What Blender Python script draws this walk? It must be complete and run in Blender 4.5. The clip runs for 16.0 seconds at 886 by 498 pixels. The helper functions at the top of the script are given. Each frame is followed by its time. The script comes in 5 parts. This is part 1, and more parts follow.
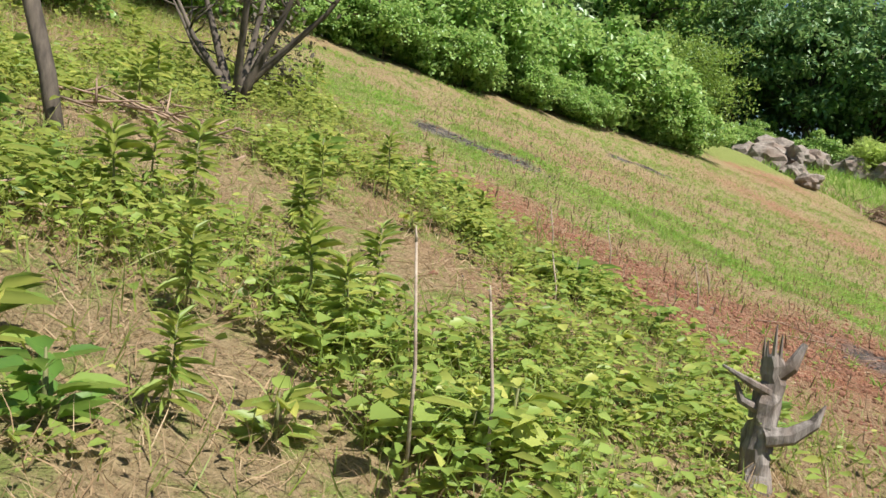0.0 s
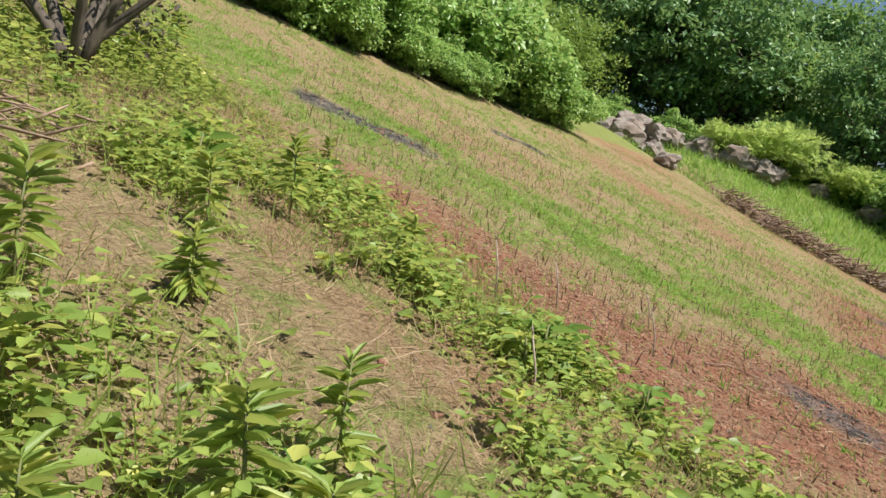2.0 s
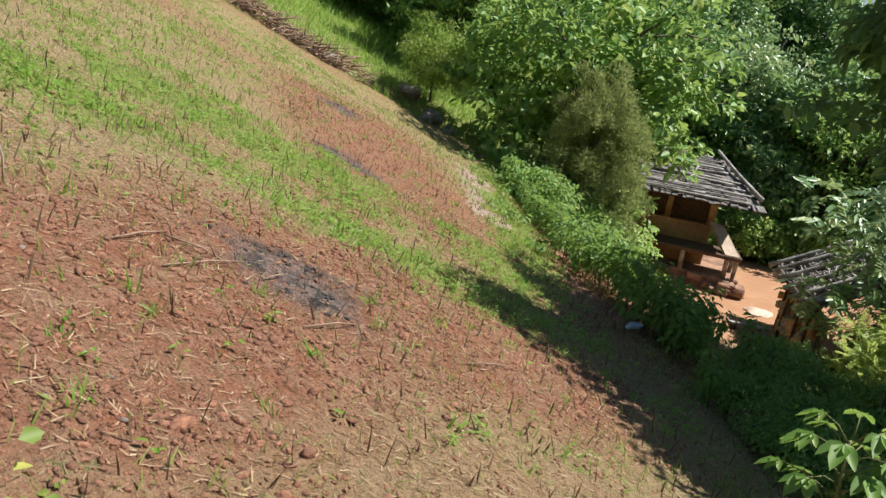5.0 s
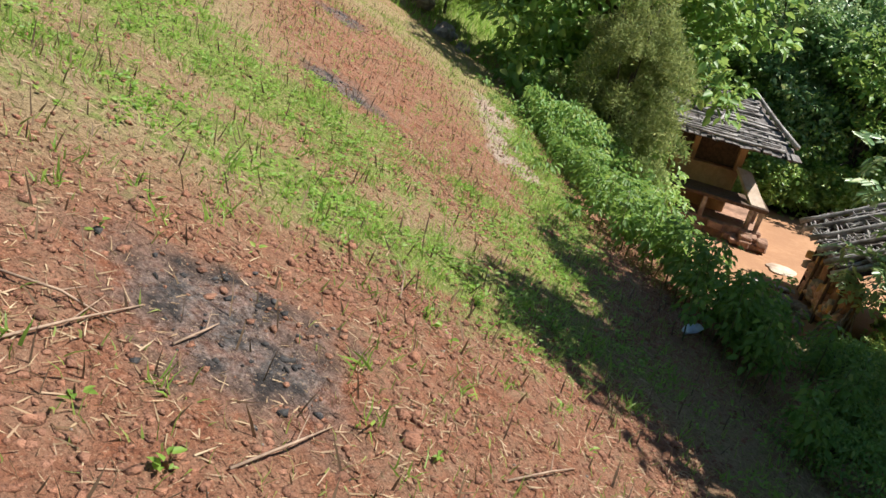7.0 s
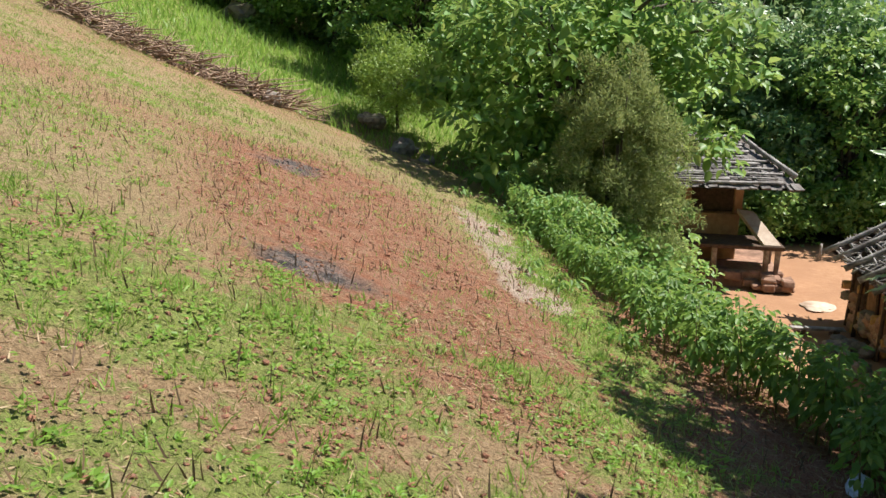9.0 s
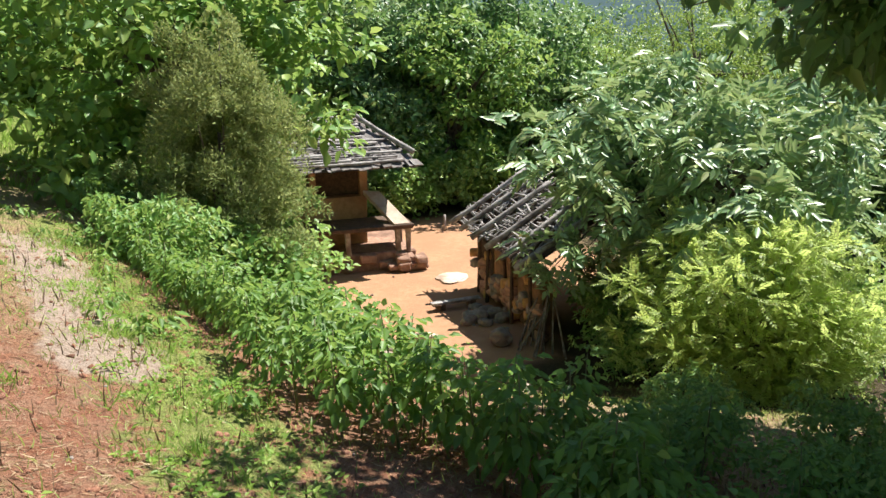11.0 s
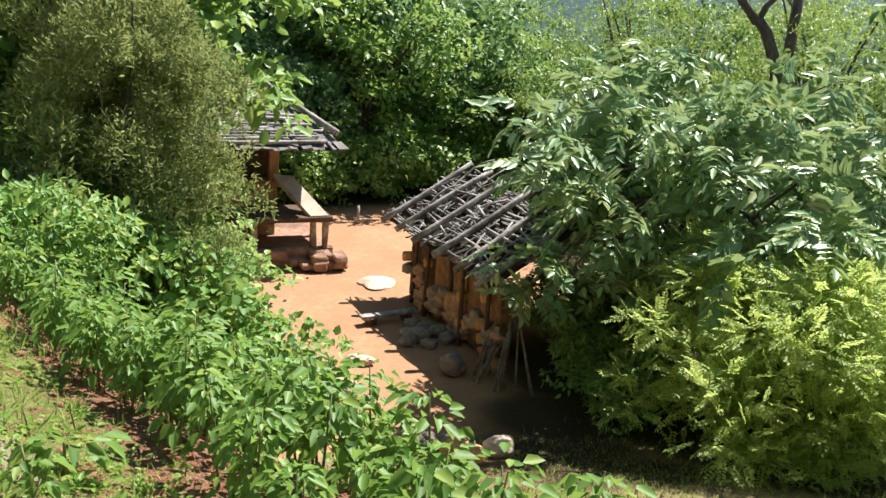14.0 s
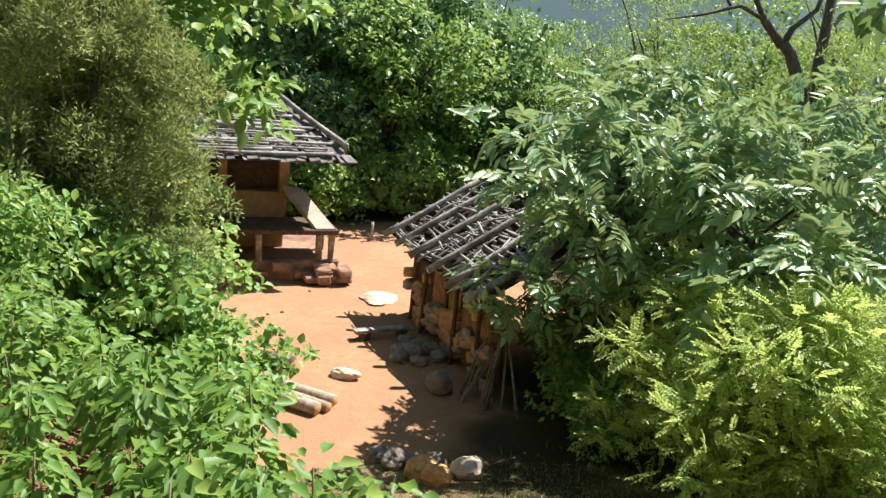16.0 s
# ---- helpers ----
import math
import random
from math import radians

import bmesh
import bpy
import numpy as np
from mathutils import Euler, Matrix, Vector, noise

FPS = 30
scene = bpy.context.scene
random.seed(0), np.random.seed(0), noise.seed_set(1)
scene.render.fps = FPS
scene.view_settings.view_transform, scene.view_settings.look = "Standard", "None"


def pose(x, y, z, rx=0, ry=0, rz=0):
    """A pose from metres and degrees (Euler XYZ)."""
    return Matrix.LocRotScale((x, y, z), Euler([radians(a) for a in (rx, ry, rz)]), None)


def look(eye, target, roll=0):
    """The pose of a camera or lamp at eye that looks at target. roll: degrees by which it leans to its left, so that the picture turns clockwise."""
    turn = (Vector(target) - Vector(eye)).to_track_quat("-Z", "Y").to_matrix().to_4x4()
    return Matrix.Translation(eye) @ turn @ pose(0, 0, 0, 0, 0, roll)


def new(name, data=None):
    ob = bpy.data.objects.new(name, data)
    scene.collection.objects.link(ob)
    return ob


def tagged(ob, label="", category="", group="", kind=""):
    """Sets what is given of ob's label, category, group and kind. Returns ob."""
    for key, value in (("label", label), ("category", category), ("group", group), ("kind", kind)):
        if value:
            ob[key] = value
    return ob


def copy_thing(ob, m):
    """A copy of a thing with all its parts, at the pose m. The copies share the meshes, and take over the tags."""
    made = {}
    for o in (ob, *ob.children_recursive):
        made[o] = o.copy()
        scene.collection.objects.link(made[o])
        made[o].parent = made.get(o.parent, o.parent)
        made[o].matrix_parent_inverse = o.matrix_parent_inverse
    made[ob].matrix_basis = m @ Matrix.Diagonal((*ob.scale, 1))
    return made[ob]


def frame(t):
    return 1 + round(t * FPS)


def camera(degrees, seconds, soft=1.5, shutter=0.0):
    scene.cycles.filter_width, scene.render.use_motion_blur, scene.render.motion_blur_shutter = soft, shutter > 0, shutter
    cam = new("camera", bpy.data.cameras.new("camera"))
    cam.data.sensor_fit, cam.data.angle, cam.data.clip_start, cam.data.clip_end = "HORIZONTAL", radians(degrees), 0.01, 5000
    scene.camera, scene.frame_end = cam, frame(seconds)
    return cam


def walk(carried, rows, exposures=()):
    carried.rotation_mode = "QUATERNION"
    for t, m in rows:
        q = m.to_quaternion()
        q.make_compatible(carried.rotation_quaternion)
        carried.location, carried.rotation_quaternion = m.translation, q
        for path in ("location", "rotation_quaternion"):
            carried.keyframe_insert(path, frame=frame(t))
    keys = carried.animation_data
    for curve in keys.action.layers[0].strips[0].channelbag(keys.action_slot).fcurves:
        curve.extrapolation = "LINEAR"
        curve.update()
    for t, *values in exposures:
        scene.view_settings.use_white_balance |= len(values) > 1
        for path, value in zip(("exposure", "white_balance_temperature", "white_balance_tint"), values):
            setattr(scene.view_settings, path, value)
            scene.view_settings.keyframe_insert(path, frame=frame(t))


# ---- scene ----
cam = camera(59.9, 16.0, 1.5, 0.0)
METRES, EYE, TILT, LEAN, TURN = 15.0, 1.5, -1.0, -5.0, 0.0
ROWS = [
    (0.0, 0.0, 0.0, 0.0, 0.0, 0.0, -0.0),
    (0.5, -0.0104, 0.0272, 0.0078, -1.14, 0.52, 0.44),
    (1.0, -0.0208, 0.0529, 0.0194, -5.21, -3.26, 0.98),
    (1.5, -0.0248, 0.0747, 0.0286, -9.87, -2.94, -1.12),
    (2.0, -0.0319, 0.0939, 0.0375, -11.44, -3.48, -2.31),
    (2.5, -0.0268, 0.1086, 0.0481, -21.43, -5.15, -3.08),
    (3.0, -0.0144, 0.1313, 0.0442, -29.06, -7.12, -5.06),
    (3.5, 0.0014, 0.1574, 0.0431, -34.14, -10.64, -4.76),
    (4.0, 0.0204, 0.1856, 0.0471, -44.26, -15.02, -3.63),
    (4.5, 0.0445, 0.2073, 0.0467, -49.39, -16.51, -4.52),
    (7.0, 0.165, 0.3228, 0.0327, -48.62, -24.76, -9.46),
    (7.5, 0.1825, 0.3525, 0.0318, -45.87, -23.24, -7.1),
    (8.0, 0.204, 0.3801, 0.0329, -44.17, -20.4, -9.48),
    (8.5, 0.2329, 0.4029, 0.0318, -45.97, -17.37, -1.58),
    (9.0, 0.2585, 0.4185, 0.0296, -54.33, -17.32, 3.07),
    (9.5, 0.2924, 0.4187, 0.017, -66.18, -18.08, 5.27),
    (10.0, 0.3307, 0.4239, 0.0065, -78.28, -19.02, 9.15),
    (12.5, 0.4962, 0.5251, -0.0207, -85.55, -19.54, -2.94),
    (13.0, 0.5315, 0.5515, -0.0283, -86.39, -19.58, -1.56),
    (13.5, 0.565, 0.5741, -0.0348, -89.18, -19.85, -1.84),
    (14.0, 0.5783, 0.5754, -0.0407, -90.12, -20.5, -3.3),
    (14.5, 0.591, 0.5619, -0.0514, -87.3, -21.41, -7.43),
    (15.0, 0.5955, 0.5487, -0.055, -82.08, -21.52, -6.63),
    (15.5, 0.5938, 0.5261, -0.0551, -80.45, -20.34, -4.67),
    (16.0, 0.5956, 0.5139, -0.0557, -86.44, -18.86, -4.2),
]
walk(cam, [(t, pose(0, 0, EYE, TILT, LEAN, TURN) @ pose(METRES * x, METRES * y, METRES * z, 90 + pitch, roll, yaw)) for t, x, y, z, yaw, pitch, roll in ROWS],
     [(0.0, 0.66), (1.5, 0.6), (3.5, 0.56), (4.5, 0.6), (7.5, 0.76), (8.5, 0.66), (9.0, 0.7), (10.0, 1.08), (12.5, 1.06), (16.0, 1.06)])

# ---- light ----
SUN = Vector((0.43, -0.36, 0.83)).normalized()
world = bpy.data.worlds.new("sky")
scene.world = world
world.use_nodes = True
sky = world.node_tree.nodes.new("ShaderNodeTexSky")
sky.sky_type, sky.sun_disc = "NISHITA", False
sky.sun_elevation, sky.sun_rotation = math.asin(SUN.z), math.atan2(SUN.x, SUN.y)
sky.air_density, sky.dust_density, sky.ozone_density = 1.4, 0.6, 4.0
backing = world.node_tree.nodes["Background"]
backing.inputs["Strength"].default_value = 0.052
world.node_tree.links.new(sky.outputs[0], backing.inputs["Color"])
lamp = bpy.data.lights.new("sun", "SUN")
lamp.energy, lamp.angle, lamp.color = 5.0, radians(0.5), (1.0, 0.95, 0.87)
new("sun", lamp).matrix_world = look(SUN * 60, (0, 0, 0))


# ---- materials ----
def shader(name):
    m = bpy.data.materials.new(name)
    m.use_nodes = True
    nt = m.node_tree
    return m, nt, nt.nodes["Principled BSDF"], nt.nodes["Material Output"]


def add(nt, kind, **values):
    n = nt.nodes.new(kind)
    for key, value in values.items():
        n.inputs[key.replace("_", " ")].default_value = value
    return n


def blend(nt, fac, a, b, mode="MIX"):
    n = nt.nodes.new("ShaderNodeMix")
    n.data_type, n.blend_type = "RGBA", mode
    for slot, v in ((0, fac), (6, a), (7, b)):
        if isinstance(v, bpy.types.NodeSocket):
            nt.links.new(v, n.inputs[slot])
        elif slot == 0:
            n.inputs[0].default_value = v
        else:
            n.inputs[slot].default_value = (*v, 1)
    return n.outputs[2]


def ramp(nt, fac, lo, hi, a=0.0, b=1.0):
    n = add(nt, "ShaderNodeMapRange", From_Min=lo, From_Max=hi, To_Min=a, To_Max=b)
    nt.links.new(fac, n.inputs[0])
    return n.outputs[0]


def grain(nt, scale, detail=4.0, rough=0.6, stretch=None, space="Object"):
    n = add(nt, "ShaderNodeTexNoise", Scale=scale, Detail=detail, Roughness=rough)
    co = nt.nodes.new("ShaderNodeTexCoord").outputs[space]
    if stretch:
        mp = add(nt, "ShaderNodeMapping", Scale=stretch)
        nt.links.new(co, mp.inputs[0])
        co = mp.outputs[0]
    nt.links.new(co, n.inputs["Vector"])
    return n.outputs[0]


def relief(nt, bsdf, height, strength, distance):
    n = add(nt, "ShaderNodeBump", Strength=strength, Distance=distance)
    nt.links.new(height, n.inputs["Height"])
    nt.links.new(n.outputs[0], bsdf.inputs["Normal"])


def leaf_material(name, dark, light, tip, gloss=0.42, through_light=0.45, shine=0.5):
    m, nt, bsdf, out = shader(name)
    geo = nt.nodes.new("ShaderNodeNewGeometry")
    rnd = geo.outputs["Random Per Island"]
    col = blend(nt, ramp(nt, rnd, 0.0, 0.75), dark, light)
    col = blend(nt, ramp(nt, rnd, 0.82, 1.0), col, tip)
    clump = ramp(nt, grain(nt, 0.9, 2.0), 0.35, 0.65, 0.0, 0.45)
    col = blend(nt, clump, col, light)
    nt.links.new(col, bsdf.inputs["Base Color"])
    bsdf.inputs["Roughness"].default_value = gloss
    bsdf.inputs["Specular IOR Level"].default_value = shine
    tr = nt.nodes.new("ShaderNodeBsdfTranslucent")
    nt.links.new(blend(nt, 0.5, col, tip), tr.inputs["Color"])
    mix = nt.nodes.new("ShaderNodeMixShader")
    mix.inputs[0].default_value = through_light
    nt.links.new(bsdf.outputs[0], mix.inputs[1])
    nt.links.new(tr.outputs[0], mix.inputs[2])
    nt.links.new(mix.outputs[0], out.inputs[0])
    return m


def rough_material(name, a, b, scale, c=None, bump=0.5, depth=0.02, rough=0.9, stretch=None, per="island"):
    m, nt, bsdf, out = shader(name)
    n1 = grain(nt, scale, 6.0, 0.65, stretch)
    n2 = grain(nt, scale * 0.17, 3.0)
    col = blend(nt, ramp(nt, n1, 0.32, 0.68), a, b)
    if c:
        col = blend(nt, ramp(nt, n2, 0.45, 0.65), col, c)
    if per == "island":
        rnd = nt.nodes.new("ShaderNodeNewGeometry").outputs["Random Per Island"]
    else:
        rnd = nt.nodes.new("ShaderNodeObjectInfo").outputs["Random"]
    shade = nt.nodes.new("ShaderNodeHueSaturation")
    nt.links.new(ramp(nt, rnd, 0, 1, 0.72, 1.25), shade.inputs["Value"])
    nt.links.new(col, shade.inputs["Color"])
    nt.links.new(shade.outputs[0], bsdf.inputs["Base Color"])
    bsdf.inputs["Roughness"].default_value = rough
    relief(nt, bsdf, n1, bump, depth)
    return m


def ground_material():
    m, nt, bsdf, out = shader("hill_soil")
    at = nt.nodes.new("ShaderNodeAttribute")
    at.attribute_name = "cover"
    sep = nt.nodes.new("ShaderNodeSeparateColor")
    nt.links.new(at.outputs["Color"], sep.inputs[0])
    at2 = nt.nodes.new("ShaderNodeAttribute")
    at2.attribute_name = "cover_b"
    sep2 = nt.nodes.new("ShaderNodeSeparateColor")
    nt.links.new(at2.outputs["Color"], sep2.inputs[0])
    fine, mid, wide = grain(nt, 28, 6, 0.7), grain(nt, 5, 5, 0.65), grain(nt, 0.8, 4, 0.6)
    red = blend(nt, ramp(nt, fine, 0.3, 0.7), (0.15, 0.055, 0.031), (0.40, 0.168, 0.096))
    red = blend(nt, ramp(nt, mid, 0.35, 0.7), red, (0.35, 0.212, 0.14))
    straw = blend(nt, ramp(nt, fine, 0.3, 0.7), (0.22, 0.16, 0.085), (0.46, 0.36, 0.205))
    base = blend(nt, ramp(nt, mid, 0.4, 0.6), red, straw)
    base = blend(nt, sep.outputs[1], straw, red)
    green = blend(nt, ramp(nt, fine, 0.3, 0.7), (0.13, 0.165, 0.045), (0.31, 0.35, 0.105))

    def masked(weight, noise_out, spread, lo=0.35, hi=0.65):
        mth = nt.nodes.new("ShaderNodeMath")
        mth.operation = "ADD"
        nt.links.new(weight, mth.inputs[0])
        nt.links.new(ramp(nt, noise_out, 0.3, 0.7, -spread, spread), mth.inputs[1])
        return ramp(nt, mth.outputs[0], lo, hi)

    col = blend(nt, masked(sep.outputs[0], mid, 0.45), base, green)
    ash = blend(nt, ramp(nt, fine, 0.35, 0.68), (0.018, 0.017, 0.018), (0.30, 0.28, 0.27))
    ash = blend(nt, ramp(nt, mid, 0.45, 0.6), ash, (0.05, 0.045, 0.045))
    col = blend(nt, masked(sep.outputs[2], mid, 0.35, 0.25, 1.05), col, ash)
    speck = grain(nt, 75, 3, 0.6)
    # dark specks paint small soil shadows and dark bits; pale ones are straw
    col = blend(nt, ramp(nt, speck, 0.57, 0.65, 0, 0.6), col, (0.05, 0.03, 0.02))
    col = blend(nt, ramp(nt, speck, 0.40, 0.33, 0, 0.6), col, (0.50, 0.36, 0.24))
    earth = blend(nt, ramp(nt, mid, 0.3, 0.7), (0.37, 0.20, 0.113), (0.46, 0.27, 0.16))
    earth = blend(nt, ramp(nt, wide, 0.42, 0.62), earth, (0.37, 0.205, 0.12))
    earth = blend(nt, ramp(nt, fine, 0.55, 0.75, 0, 0.22), earth, (0.30, 0.17, 0.10))
    col = blend(nt, masked(sep2.outputs[0], mid, 0.12), col, earth)
    pale = blend(nt, ramp(nt, fine, 0.3, 0.7), (0.28, 0.20, 0.15), (0.52, 0.42, 0.34))
    col = blend(nt, masked(sep2.outputs[1], mid, 0.3), col, pale)
    # near-black forest litter; the same colour paints shade beside the barn
    litter_and_shade = blend(nt, ramp(nt, fine, 0.3, 0.7), (0.03, 0.025, 0.015), (0.10, 0.075, 0.04))
    col = blend(nt, sep2.outputs[2], col, litter_and_shade)
    nt.links.new(col, bsdf.inputs["Base Color"])
    bsdf.inputs["Roughness"].default_value = 0.95
    bsdf.inputs["Specular IOR Level"].default_value = 0.15
    both = nt.nodes.new("ShaderNodeMath")
    both.operation = "MULTIPLY_ADD"
    both.inputs[1].default_value = 2.2
    nt.links.new(mid, both.inputs[0])
    nt.links.new(fine, both.inputs[2])
    trodden = nt.nodes.new("ShaderNodeMath")
    trodden.operation = "MULTIPLY"
    nt.links.new(both.outputs[0], trodden.inputs[0])
    nt.links.new(ramp(nt, sep2.outputs[0], 0.2, 0.9, 1.0, 0.25), trodden.inputs[1])
    relief(nt, bsdf, trodden.outputs[0], 1.0, 0.05)
    return m


SOIL = ground_material()
LEAF_BEAN = leaf_material("crop_leaf", (0.081, 0.187, 0.037), (0.179, 0.340, 0.064), (0.357, 0.464, 0.110), 0.5)
LEAF_WEED = leaf_material("weed_leaf", (0.139, 0.242, 0.049), (0.318, 0.432, 0.098), (0.600, 0.589, 0.157), 0.45)
LEAF_GRASS = leaf_material("grass_blade", (0.16, 0.26, 0.05), (0.32, 0.44, 0.09), (0.50, 0.48, 0.20), 0.5, 0.55)
LEAF_STRAW = leaf_material("dry_straw", (0.26, 0.16, 0.09), (0.45, 0.32, 0.19), (0.56, 0.44, 0.28), 0.6, 0.15)
LEAF_DARK = leaf_material("forest_leaf", (0.05, 0.125, 0.05), (0.155, 0.31, 0.10), (0.40, 0.54, 0.19), 0.5, 0.28)
LEAF_BRIGHT = leaf_material("bright_tree_leaf", (0.086, 0.210, 0.056), (0.215, 0.41, 0.090), (0.47, 0.546, 0.155), 0.5, 0.4)
LEAF_WALNUT = leaf_material("glossy_tree_leaf", (0.11, 0.235, 0.105), (0.25, 0.42, 0.18), (0.58, 0.62, 0.28), 0.42, 0.3, 0.75)
LEAF_YELLOW = leaf_material("yellow_green_leaf", (0.25, 0.41, 0.095), (0.48, 0.63, 0.15), (0.59, 0.64, 0.23), 0.45, 0.6)
LEAF_CYPRESS = leaf_material("cypress_leaf", (0.11, 0.18, 0.058), (0.30, 0.36, 0.12), (0.50, 0.52, 0.2), 0.85, 0.28)
LEAF_HEDGE = leaf_material("hedge_vine_leaf", (0.13, 0.28, 0.06), (0.29, 0.48, 0.12), (0.50, 0.60, 0.20), 0.4, 0.45)
LEAF_FEATHER = leaf_material("feathery_leaf", (0.115, 0.215, 0.040), (0.25, 0.385, 0.068), (0.43, 0.53, 0.12), 0.45, 0.4)
BARK = rough_material("bark", (0.05, 0.04, 0.032), (0.16, 0.13, 0.10), 14, bump=0.8, stretch=(1, 1, 0.25))
DEADWOOD = rough_material("weathered_wood", (0.085, 0.07, 0.06), (0.36, 0.32, 0.29), 26, (0.15, 0.105, 0.08), 0.8, 0.02, 0.85, (1, 1, 0.15))
ROOFWOOD = rough_material("grey_roof_wood", (0.20, 0.18, 0.17), (0.50, 0.47, 0.45), 9, (0.13, 0.11, 0.10), 0.7, 0.02, 0.75)
SHINGLE = rough_material("dark_bark_shingle", (0.07, 0.06, 0.058), (0.26, 0.24, 0.23), 8, (0.12, 0.09, 0.075), 0.8, 0.03, 0.8)
BARNWALL = rough_material("barn_mud_wall", (0.16, 0.085, 0.05), (0.38, 0.22, 0.12), 5, (0.10, 0.06, 0.04), 0.9, 0.06)
LOGWOOD = rough_material("peeled_log", (0.25, 0.19, 0.14), (0.50, 0.42, 0.34), 12, (0.18, 0.12, 0.09), 0.5)
CUTWOOD = rough_material("cut_log_end", (0.42, 0.22, 0.08), (0.60, 0.36, 0.15), 18, bump=0.3)
MUD = rough_material("mud_plaster", (0.36, 0.20, 0.10), (0.52, 0.32, 0.17), 6, (0.26, 0.14, 0.075), 0.6, 0.04)
DARKWOOD = rough_material("dark_timber", (0.045, 0.028, 0.02), (0.14, 0.085, 0.055), 10, bump=0.6)
STONE = rough_material("field_stone", (0.14, 0.115, 0.10), (0.32, 0.28, 0.24), 7, (0.20, 0.15, 0.12), 0.7, 0.03)
REDSTONE = rough_material("red_stone", (0.24, 0.13, 0.085), (0.44, 0.27, 0.19), 6, (0.16, 0.09, 0.06), 0.7, 0.03)
CLOD = rough_material("soil_clod", (0.17, 0.07, 0.042), (0.42, 0.20, 0.12), 30, (0.30, 0.15, 0.095), 1.0, 0.03)
CHARCOAL = rough_material("charred_lump", (0.012, 0.011, 0.011), (0.09, 0.085, 0.085), 30, bump=0.7)
STALK = rough_material("green_stalk", (0.10, 0.13, 0.04), (0.22, 0.20, 0.09), 20, bump=0.2, rough=0.7)
PLASTIC = rough_material("pale_blue_sheet", (0.30, 0.38, 0.48), (0.55, 0.62, 0.70), 8, bump=0.3, rough=0.4)
PALESLAB = rough_material("pale_flat_stone", (0.50, 0.38, 0.29), (0.66, 0.55, 0.45), 6, (0.44, 0.32, 0.24), 0.4)
# distance haze is mixed into this blue-green base colour
HAZE = rough_material("hazed_wooded_slope", (0.10, 0.18, 0.19), (0.16, 0.26, 0.25), 0.02, (0.12, 0.20, 0.22), 0.0)


# ---- mesh helpers ----
def mk(name, v, f, mat, smooth=False):
    me = bpy.data.meshes.new(name)
    v, f = np.asarray(v, dtype=np.float32), np.asarray(f, dtype=np.int32)
    me.vertices.add(len(v))
    me.vertices.foreach_set("co", v.ravel())
    me.loops.add(f.size)
    me.loops.foreach_set("vertex_index", f.ravel())
    me.polygons.add(len(f))
    me.polygons.foreach_set("loop_start", np.arange(len(f), dtype=np.int32) * f.shape[1])
    me.update(calc_edges=True)
    if smooth:
        me.polygons.foreach_set("use_smooth", np.ones(len(f), dtype=bool))
    me.materials.append(mat)
    return me


def under(name, mesh, parent, label="", m=None):
    ob = new(name, mesh)
    ob.parent = parent
    if m is not None:
        ob.matrix_basis = m
    return tagged(ob, label)


def part(name, bm, mat, parent, label=""):
    me = bpy.data.meshes.new(name)
    bm.to_mesh(me)
    bm.free()
    me.materials.append(mat)
    return under(name, me, parent, label)


def unit(a):
    return a / np.maximum(np.linalg.norm(a, axis=-1, keepdims=True), 1e-9)


def leaf_arrays(p, d, n, length, width, fold=0.18, droop=0.15):
    """Leaves with a folded midrib and a rounded outline: base, two pairs of side points, tip."""
    p, d, n = np.asarray(p, float), unit(np.asarray(d, float)), np.asarray(n, float)
    s = unit(np.cross(d, n))
    n = np.cross(s, d)
    ln, w = np.asarray(length)[:, None] * np.ones((len(p), 1)), np.asarray(width)[:, None] * np.ones((len(p), 1))
    mid = p + d * ln * 0.35
    out = p + d * ln * 0.72 - n * ln * droop * 0.4
    tip = p + d * ln - n * ln * droop
    v = np.stack([p, mid + s * w * 0.5 + n * w * fold, out + s * w * 0.36 + n * w * fold * 0.6, tip,
                  out - s * w * 0.36 + n * w * fold * 0.6, mid - s * w * 0.5 + n * w * fold], 1).reshape(-1, 3)
    b = (np.arange(len(p)) * 6)[:, None]
    f = np.concatenate([b + np.array([[0, 1, 2, 3]]), b + np.array([[0, 3, 4, 5]])], 0)
    return v, f


def kite_arrays(p, d, n, length, width, fold=0.2, droop=0.1):
    """Cheap leaves of two triangles, for crowns that stay far off."""
    p, d, n = np.asarray(p, float), unit(np.asarray(d, float)), np.asarray(n, float)
    s = unit(np.cross(d, n))
    n = np.cross(s, d)
    ln, w = np.asarray(length)[:, None], np.asarray(width)[:, None]
    mid = p + d * ln * 0.45 + n * w * fold
    v = np.stack([p, mid + s * w * 0.5, p + d * ln - n * ln * droop, mid - s * w * 0.5], 1).reshape(-1, 3)
    b = (np.arange(len(p)) * 4)[:, None]
    f = np.concatenate([b + np.array([[0, 1, 2]]), b + np.array([[0, 2, 3]])], 0)
    return v, f


def blade_arrays(p, d, length, width, bend, rng):
    """Grass blades: a bent strip that ends in a point."""
    p, d = np.asarray(p, float), unit(np.asarray(d, float))
    s = unit(np.cross(d, rng.normal(size=p.shape)))
    ln, w = np.asarray(length)[:, None], np.asarray(width)[:, None]
    side = unit(np.cross(s, d)) * bend
    mid = p + d * ln * 0.55 + side * ln * 0.2
    v = np.stack([p - s * w * 0.5, p + s * w * 0.5, mid + s * w * 0.4, mid - s * w * 0.4, p + d * ln + side * ln * 0.7], 1).reshape(-1, 3)
    b = (np.arange(len(p)) * 5)[:, None]
    return v, np.concatenate([b + np.array([[0, 1, 2]]), b + np.array([[0, 2, 3]]), b + np.array([[3, 2, 4]])], 0)


